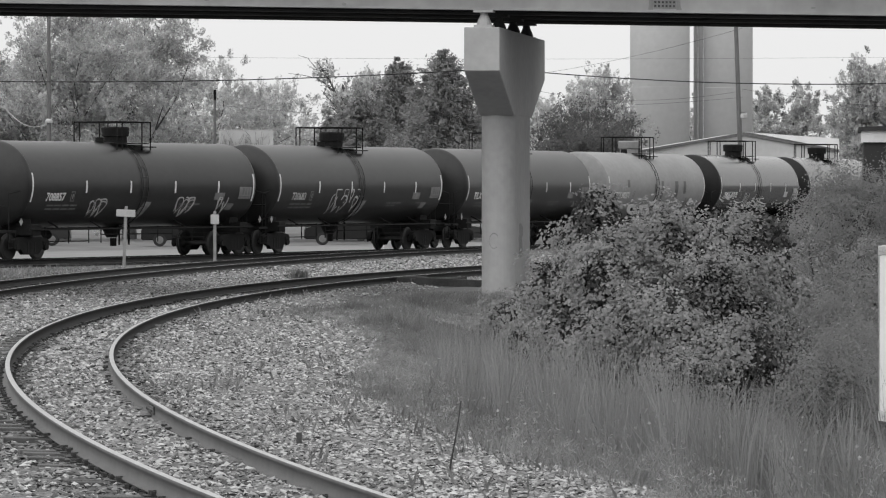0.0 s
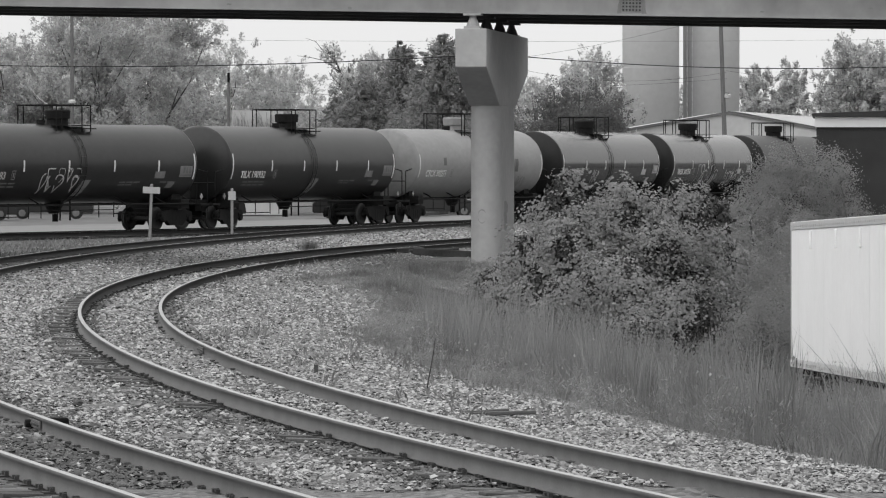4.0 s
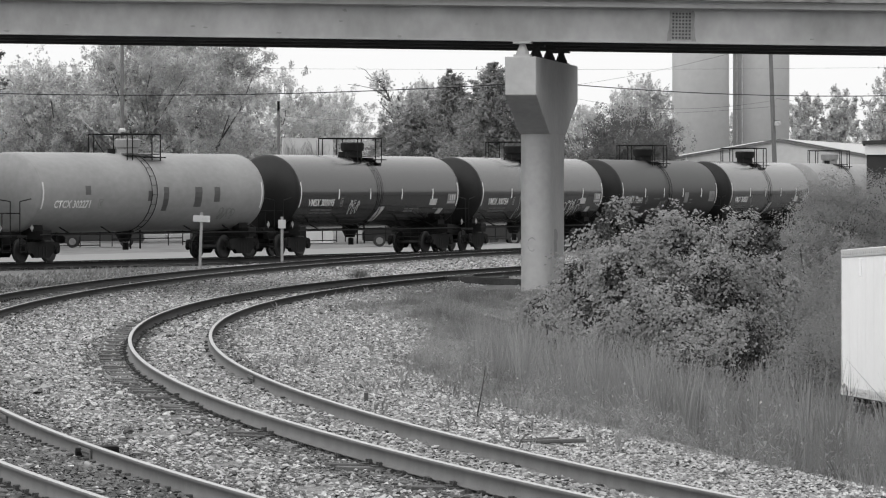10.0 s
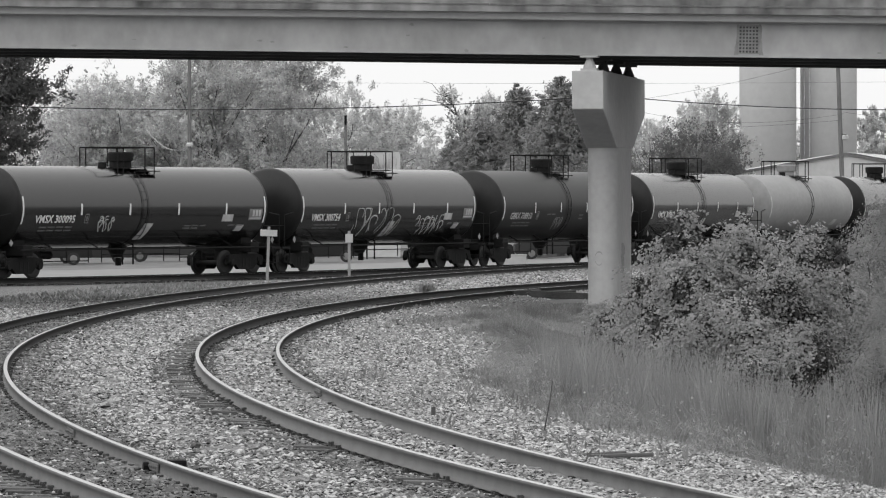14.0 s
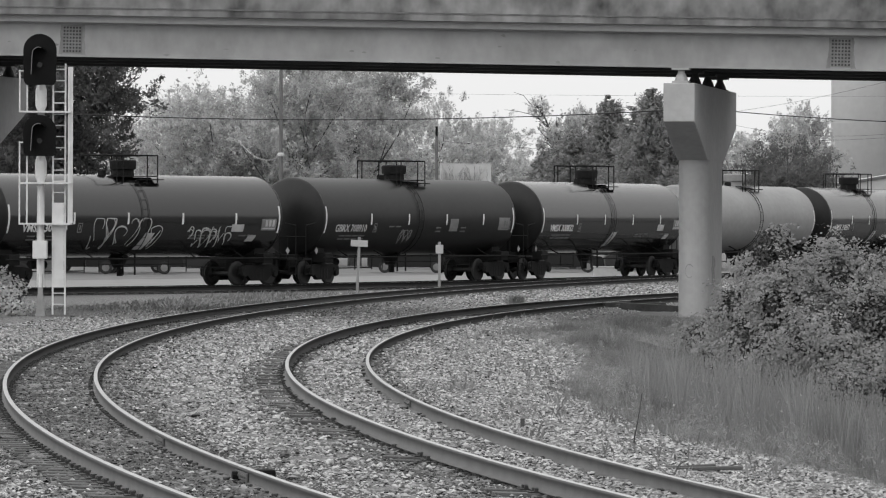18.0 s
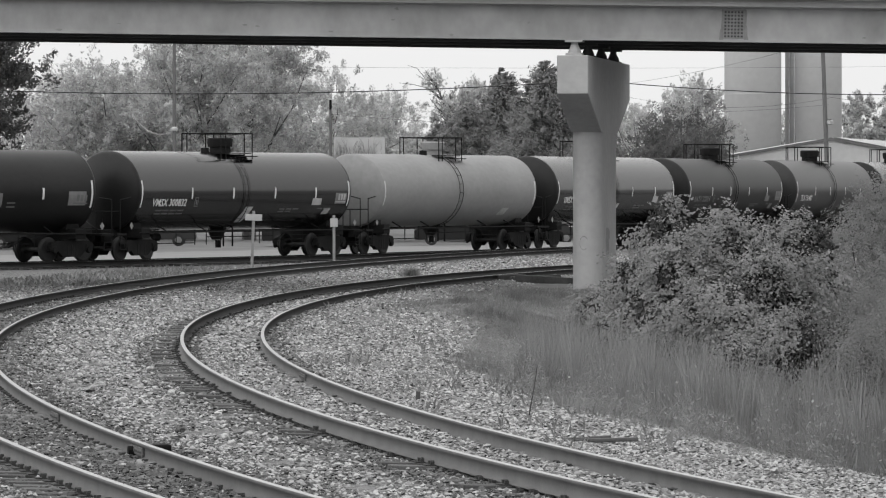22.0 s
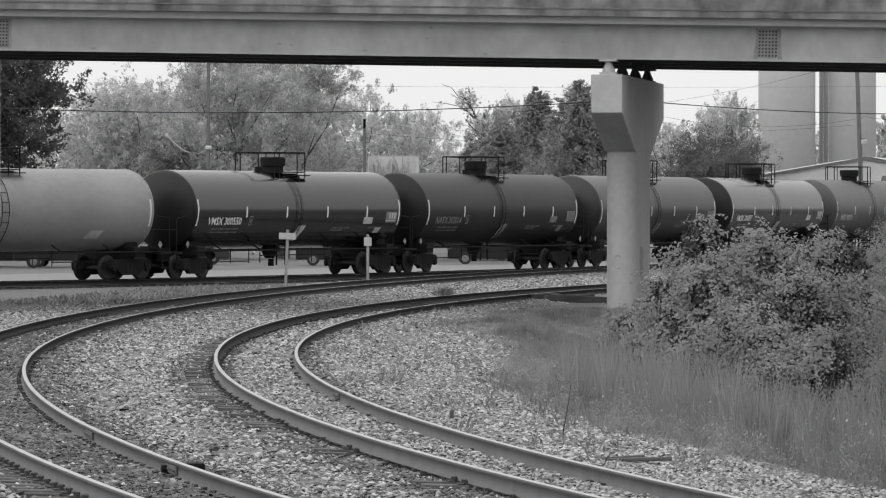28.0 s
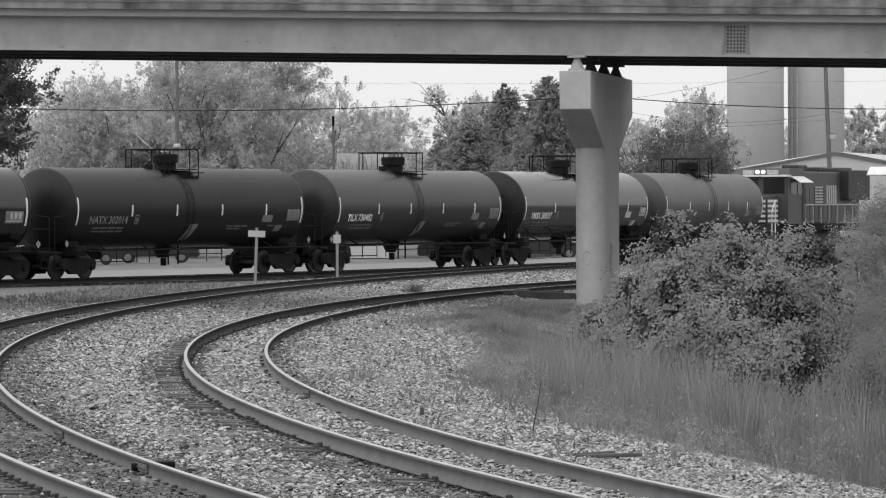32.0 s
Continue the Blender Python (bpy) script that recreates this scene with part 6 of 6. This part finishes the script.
# a pale torn scrap and a short stake left on the ballast
scrap = empty("litter_scrap", pose(-3.6, 65.0, float(ground_z(-3.6, 65.0)) + 0.05, 0, 0, 20), "pale torn scrap of litter lying on ballast", "litter")
bm, rg = bmesh.new(), random.Random(21)
grid = [[bm.verts.new((-0.17 + 0.085 * i, -0.2 + 0.13 * j, 0.05 * rg.random() + 0.02 * i)) for i in range(5)] for j in range(4)]
for j in range(3):
    for i in range(4):
        bm.faces.new((grid[j][i], grid[j][i + 1], grid[j + 1][i + 1], grid[j + 1][i]))
bmesh.ops.solidify(bm, geom=bm.faces[:], thickness=0.006)
part("sheet", bm, M_SIGNWHITE, scrap)
part("dark_fold", boxed(-0.18, -0.235, -0.03, -0.04, -0.205, 0.01, bevel=0.006), M_UNDER, scrap, "dark folded edge")
stake = empty("stake", pose(1.13, 62.0, float(ground_z(1.13, 62.0)) - 0.02), "short dark stake driven into the gravel", "stake")
part("shaft", boxed(-0.03, -0.03, 0, 0.03, 0.03, 0.16, bevel=0.008), M_WOOD, stake)


# ---- parked vehicles on the asphalt beyond the train ----
def vehicle(x, y, yaw, l, h, paint, outline, label, cat):
    th = empty("parked_vehicle", pose(x, y, -0.45, 0, 0, yaw), label, cat, "parked vehicles")
    bm = prism(bmesh.new(), [(a * l, b * h) for a, b in outline], -0.88, 0.88)
    bmesh.ops.bevel(bm, geom=bm.edges[:], offset=0.05, segments=2, affect="EDGES")
    part("body", bm, paint, th)
    for sx in (-0.3, 0.3):
        for sy in (-1, 1):
            wh = part("wheel", rod(bmesh.new(), (sx * l, sy * 0.9, 0.34), (sx * l, sy * 0.7, 0.34), 0.34, n=20), M_TYRE, th)
            part("rim", rod(bmesh.new(), (sx * l, sy * 0.91, 0.34), (sx * l, sy * 0.86, 0.34), 0.2, n=14), M_DULLPANEL, wh, "dull wheel rim")
    part("side_glass", boxed(-0.18 * l, -0.895, h * 0.66, 0.2 * l, -0.87, h * 0.9), M_GLASS, th)


SUV = [(-0.5, 0.2), (-0.5, 0.55), (-0.42, 0.62), (-0.3, 0.95), (0.2, 1.0), (0.33, 0.62), (0.48, 0.56), (0.5, 0.2)]
PICKUP = [(-0.5, 0.22), (-0.5, 0.6), (-0.08, 0.6), (-0.05, 0.98), (0.14, 1.0), (0.24, 0.64), (0.48, 0.58), (0.5, 0.22)]
vehicle(spot(-7.3, 245), 245, 0, 4.8, 1.65, M_CARDARK, SUV, "dark parked estate car with bright wheels", "car")
vehicle(spot(-70, 236), 236, 6, 5.2, 1.75, M_CARDARK, PICKUP, "dark parked pickup truck on asphalt", "pickup truck")
vehicle(spot(-81, 240), 240, -4, 4.9, 1.65, M_CARDARK, SUV, "dark parked car beside a pickup", "car")
vehicle(spot(-59, 242), 242, 3, 4.7, 1.6, M_CARLIGHT, SUV, "pale parked car on asphalt", "car")
vehicle(spot(-92, 243), 243, 3, 5.0, 1.7, M_CARLIGHT, PICKUP, "pale parked pickup truck on asphalt", "pickup truck")
vehicle(spot(27, 250), 250, 0, 4.8, 1.6, M_CARDARK, SUV, "dark car parked far behind the train", "car")
vehicle(spot(46, 256), 256, 2, 4.8, 1.6, M_CARLIGHT, SUV, "pale car parked far behind the train", "car")
vehicle(spot(-42, 248), 248, 0, 5.0, 1.7, M_CARLIGHT, PICKUP, "pale pickup truck parked beside the road", "pickup truck")


# ---- weeds, grass and stones ----
def blades(name, pts, h, rng, material, width=0.016, lean=0.25):
    """Grass: one tapered bent blade at each point."""
    n = len(pts)
    a = rng.rand(n) * 2 * math.pi
    hh = h * (0.45 + 0.75 * rng.rand(n))
    side = np.stack([np.cos(a), np.sin(a), np.zeros(n)], 1) * (width * (0.6 + 0.8 * rng.rand(n)))[:, None]
    side[:, 0] = np.abs(side[:, 0]) + width * 0.4
    off = np.stack([rng.normal(size=n) * lean, rng.normal(size=n) * lean, np.ones(n)], 1) * hh[:, None]
    mid = pts + off * 0.55 * np.array([0.7, 0.7, 1])
    v = np.stack([pts, mid + side, pts + off, mid - side], 1)
    tri = np.arange(n)[:, None] * 4
    f = np.concatenate([tri + [[0, 1, 3]], tri + [[3, 1, 2]]])
    sn = np.array([0, -0.25, 0.9]) + 0.3 * rng.normal(size=(n, 3))
    sn /= np.linalg.norm(sn, axis=1)[:, None]
    return arrays(name, v.reshape(-1, 3), f, material, normals=np.repeat(sn, 4, 0))


def grass_edge(y):
    return np.interp(y, (48, 58, 72, 88, 99, 105, 113, 125), (3.2, 3.6, 3.8, 4.6, 5.1, 4.4, 1.6, 1.2))


def scatter(n, y0, y1, g0, g1, rng):
    """Points on the ground at y0..y1 and at a gap g0..g1 to the right of the inner track."""
    y = y0 + (y1 - y0) * rng.rand(n)
    g = g0 + (g1 - g0) * rng.rand(n)
    x = np.interp(y, LINE_B[0][:, 1], LINE_B[0][:, 0]) + g
    return x, y, g


rng = np.random.RandomState(41)
x, y, g = scatter(310000, 44, 128, 1.8, 16.5, rng)
patchy = np.array([noise.noise((a * 0.55, b * 0.16, 0.0)) for a, b in zip(x[::1], y[::1])])
edge = grass_edge(y) + patchy * 2.2
keep = (g > edge) & (rng.rand(len(x)) < np.clip((g - edge) / 1.8, 0.05, 1)) & ~((g > 13) & (y < 100))
x, y, g, patchy, edge = x[keep], y[keep], g[keep], patchy[keep], edge[keep]
clump = np.array([0.75 + 0.9 * noise.noise((a * 1.7, b * 0.55, 7.0)) + 0.7 * noise.noise((a * 0.6, b * 0.2, 2.0)) for a, b in zip(x, y)]).clip(0.15, 1.6)
tall = np.clip(0.2 + (g - edge) * 0.34, 0.15, 1.2) * (0.85 + 1.1 * patchy) * clump * np.interp(y, (78, 94, 106), (1.0, 0.4, 0.26))
pts = np.stack([x, y, ground_z(x, y) - 0.03], 1)
tagged(blades("tall_grass", pts, tall, rng, M_GRASS, 0.0062, 0.33), "soft tall grass on the slope beside the track", "grass", kind="stuff")
# soft plumes: tufts of tiny leaves round fine stalks, standing above the rest
cx, cy, cg = scatter(3000, 46, 110, 3.2, 14.5, rng)
rise = np.clip((cg - grass_edge(cy)) / 2.2, 0, 1)
sel = (rise > 0.05) & ~((cg > 12) & (cy < 100))
cx, cy, rise = cx[sel], cy[sel], rise[sel]
ch = (0.45 + 0.85 * rng.rand(len(cx)) ** 1.3) * (0.3 + 0.7 * rise) * np.interp(cy, (78, 94, 106), (1.0, 0.45, 0.3))
q = np.repeat(np.arange(len(cx)), 160)
u = rng.rand(len(q)) ** 0.8
px = cx[q] + rng.normal(size=len(q)) * (0.03 + 0.16 * ch[q] * (1 - 0.7 * u))
py = cy[q] + rng.normal(size=len(q)) * (0.05 + 0.25 * ch[q] * (1 - 0.7 * u))
lc = np.stack([px, py, ground_z(cx, cy)[q] + ch[q] * u], 1)
nl = len(q)
d1, d2 = rng.normal(size=(nl, 3)) + np.array([0, 0, 0.8]), rng.normal(size=(nl, 3))
sn = np.array([0, -0.25, 0.9]) + 0.25 * rng.normal(size=(nl, 3))
sn /= np.linalg.norm(sn, axis=1)[:, None]
d2 = np.where(((np.cross(d2, d1) * sn).sum(1) < 0)[:, None], -d2, d2)
v = np.stack([lc - d1 * 0.009, lc + d2 * 0.005, lc + d1 * 0.016], 1).reshape(-1, 3)
tagged(arrays("plume_grass", v, np.arange(nl * 3).reshape(-1, 3), M_PLUME, normals=np.repeat(sn, 3, 0)), "soft pale plumes of tall weeds on the slope", "weeds", kind="stuff")
# tall wisps of fine grass that lean out of the slope
cx, cy, cg = scatter(420, 46, 84, 4.4, 12.5, rng)
sel = cg > grass_edge(cy) + 1.0
cx, cy = cx[sel], cy[sel]
ch = 0.9 + 0.6 * rng.rand(len(cx))
q = np.repeat(np.arange(len(cx)), 46)
px, py = cx[q] + 0.07 * rng.normal(size=len(q)), cy[q] + 0.1 * rng.normal(size=len(q))
tagged(blades("grass_wisps", np.stack([px, py, ground_z(px, py) - 0.03], 1), ch[q], rng, M_PLUME, 0.0045, 0.14), "tall fine wisps of grass standing on the slope", "grass", kind="stuff")
# small broad leaves of weeds among the blades
sel = rng.rand(len(x)) < 0.8 * np.clip(0.6 + 1.5 * patchy, 0, 1)
nl = int(sel.sum())
lc = pts[sel] + np.stack([rng.normal(size=nl) * 0.06, rng.normal(size=nl) * 0.06, tall[sel] * rng.rand(nl) ** 0.6], 1)
d1, d2 = rng.normal(size=(nl, 3)), rng.normal(size=(nl, 3))
v = np.stack([lc - d1 * 0.011, lc + d2 * 0.009, lc + d1 * 0.014], 1).reshape(-1, 3)
sn = np.array([0, -0.2, 0.9]) + 0.3 * rng.normal(size=(nl, 3))
sn /= np.linalg.norm(sn, axis=1)[:, None]
tagged(arrays("weed_leaves", v, np.arange(nl * 3).reshape(-1, 3), M_WEED, normals=np.repeat(sn, 3, 0)), "small dull leaves of weeds among the grass", "weeds", kind="stuff")
sel = rng.rand(len(x)) < 0.012
sp = pts[sel] + np.stack([rng.normal(size=sel.sum()) * 0.1, rng.normal(size=sel.sum()) * 0.1, tall[sel] * (0.9 + 0.3 * rng.rand(sel.sum()))], 1)
v = np.concatenate([sp + o for o in ([[-0.018, 0, 0]], [[0, 0.01, -0.012]], [[0.018, 0, 0]], [[0, 0, 0.02]])], 1).reshape(-1, 3)
tagged(arrays("seed_heads", v, np.arange(len(v)).reshape(-1, 4), M_SEED), "small pale flower and seed heads in the grass", "seed heads", kind="stuff")
# sparse weeds in the gravel, and a tuft between the tracks
x, y, g = scatter(2200, 50, 128, 1.2, 4.4, rng)
cl = np.array([noise.noise((a * 1.4, b * 0.5, 3.0)) for a, b in zip(x, y)]) > 0.18
pts = np.stack([x, y, ground_z(x, y)], 1)[cl]
tagged(blades("gravel_weeds", pts, 0.22, rng, M_GRASS, 0.012, 0.5), "thin weeds growing through the gravel", "weeds", kind="stuff")
pts = np.array([2.5, 150.0, -0.25]) + rng.normal(size=(150, 3)) * np.array([0.13, 0.2, 0.0])
tagged(blades("grass_tuft", pts, 0.32, rng, M_WEED, 0.016, 0.5), "dark grass tuft between the two tracks", "grass tuft", kind="stuff")
yy = 60 + 110 * rng.rand(9000)
xx = np.interp(yy, LINE_A[0][:, 1], LINE_A[0][:, 0]) - 2.6 - 5.5 * rng.rand(9000) ** 1.5
yy, xx = yy[yy > 138], xx[yy > 138]
tagged(blades("verge_grass", np.stack([xx, yy, np.full(len(xx), -0.29)], 1), 0.16, rng, M_GRASS, 0.02, 0.5), "short dull grass beside the freight track", "grass", kind="stuff")


def weed(x, y, h, lean, heads, label):
    g = float(ground_z(x, y))
    th = empty("tall_weed", pose(x, y, g), label, "weed", "tall weeds")
    r = np.random.RandomState(int(x * 100 + y))
    bm = bmesh.new()
    limb(bm, (0, 0, -0.05), (lean, 0, h), 0.011, 0.006, r, 4, 0.012)
    part("stem", bm, M_STALK, th)
    if heads:
        leaf_cloud("weed_leaves", r, [(lean * u, 0, h * u, 0.1 + 0.06 * r.rand()) for u in np.linspace(0.25, 1.0, 8)], heads, 0.055, M_GRASS, th)


weed(2.5, 57.8, 0.74, 0.12, 0, "dead brown stalk leaning beside the track")
for i in range(14):
    yy = 50 + 38 * rng.rand()
    gg = 6.2 + 6.0 * rng.rand()
    weed(float(np.interp(yy, LINE_B[0][:, 1], LINE_B[0][:, 0])) + gg, yy, 0.8 + 0.7 * rng.rand(), 0.12 * rng.normal(), 46, "tall leafy weed standing in the grass")


def stones(name, x, y, z, size, rng, label, material):
    """Broken ballast stones: uneven faceted lumps half sunk in the bed."""
    n = len(x)
    oct_v = np.array([[1, 0, 0], [-1, 0, 0], [0, 1, 0], [0, -1, 0], [0, 0, 1], [0, 0, -1]], float)
    oct_f = np.array([[0, 2, 4], [2, 1, 4], [1, 3, 4], [3, 0, 4], [0, 1, 5]])
    v = oct_v[None] * (0.65 + 0.7 * rng.rand(n, 6, 1)) * np.array([1.35, 1.0, 0.6]) + 0.25 * rng.normal(size=(n, 6, 3))
    a = rng.rand(n) * 2 * math.pi
    c, s = np.cos(a)[:, None], np.sin(a)[:, None]
    vx, vy = v[..., 0] * c - v[..., 1] * s, v[..., 0] * s + v[..., 1] * c
    sz = (size * (0.55 + 0.9 * rng.rand(n)))[:, None]
    v = np.stack([vx * sz + x[:, None], vy * sz + y[:, None], v[..., 2] * sz + z[:, None]], -1).reshape(-1, 3)
    f = (np.arange(n)[:, None, None] * 6 + oct_f[None]).reshape(-1, 3)
    return tagged(arrays(name, v, f, material), label, "gravel", kind="stuff")


def ballast(n, y0, y1, size, seed, label):
    r = np.random.RandomState(seed)
    u = r.rand(n)
    y = 1 / (1 / y0 + (1 / y1 - 1 / y0) * u)
    a = np.interp(y, LINE_A[0][:, 1], LINE_A[0][:, 0])
    b = np.interp(y, LINE_B[0][:, 1], LINE_B[0][:, 0])
    x = a - 5.5 + (b + 5.2 - a + 5.5) * r.rand(n)
    ga, gb = x - a, x - b
    off = np.minimum(np.abs(ga), np.abs(gb))
    on_rail = np.abs(off - 0.7525) < 0.13
    crib = off < 1.35
    outer = ((ga < -0.85) & (ga > -1.45) & (r.rand(n) < 0.6) | (gb < -0.85) & (gb > -1.4) & (r.rand(n) < 0.35))
    keep = (y < np.interp(x, LINE_C[0][:, 0], LINE_C[0][:, 1]) - 1.5) & ~on_rail & ~outer & (gb < grass_edge(y) + 1.4) & ~(crib & (np.abs(ga) < 1.35) & (r.rand(n) < 0.2))
    x, y, off, ga, gb = x[keep], y[keep], off[keep], ga[keep], gb[keep]
    z = ground_z(x, y) + 0.012 + 0.008 * r.normal(size=len(x))
    wob = 0.1 * r.normal(size=len(x))
    dirty = (np.abs(ga) < 1.5 + 0.35 * r.normal(size=len(x))) & (r.rand(len(x)) < 0.9)
    dirty |= ((gb > 0.7) & (gb < 1.25 + wob) | (gb < -0.7) & (gb > -1.6 + wob) | (np.abs(gb + 0.6) < 0.16)) & (r.rand(len(x)) < 0.6)
    dirty |= r.rand(len(x)) < 0.08
    pale = ~dirty & (gb > 0.95)
    clean = ~dirty & ~pale
    stones("ballast_stones", x[clean], y[clean], z[clean], size, r, label, M_STONE)
    stones("pale_gravel", x[pale], y[pale], z[pale], size * 0.9, r, "pale loose gravel between the track and the grass", M_STONE_PALE)
    stones("ballast_stones", x[dirty], y[dirty], z[dirty], size, r, "dirty dark " + label[11:], M_STONE_DIRTY)


ballast(98000, 40, 80, 0.0245, 51, "loose grey ballast stones round the near rails")
ballast(56000, 80, 165, 0.031, 52, "loose grey ballast stones round the far rails")
ballast(18000, 158, 200, 0.04, 53, "loose grey ballast stones beside the freight track")
r = np.random.RandomState(60)
yy = 52 + 60 * r.rand(9)
xx = np.interp(yy, LINE_A[0][:, 1], LINE_A[0][:, 0]) + 1.9 + 1.6 * r.rand(9)
for k, (px, py, sz) in enumerate([(-1.93, 54.0, 0.06)] + [(float(a), float(b), 0.06) for a, b in zip(xx, yy)]):
    bm = bmesh.new()
    bmesh.ops.create_icosphere(bm, subdivisions=2, radius=sz)
    for v in bm.verts:
        v.co *= 0.75 + 0.5 * r.rand()
        v.co.z *= 0.7
    ob = part("loose_stone", bm, M_STONE if k else M_WOOD)
    ob.matrix_basis = pose(px, py, float(ground_z(px, py)) + 0.06, 0, 0, 360 * r.rand())
    tagged(ob, "larger loose stone lying on the ballast" if k else "dark rough rock lying on the ballast", "stone", "loose stones")


motions()
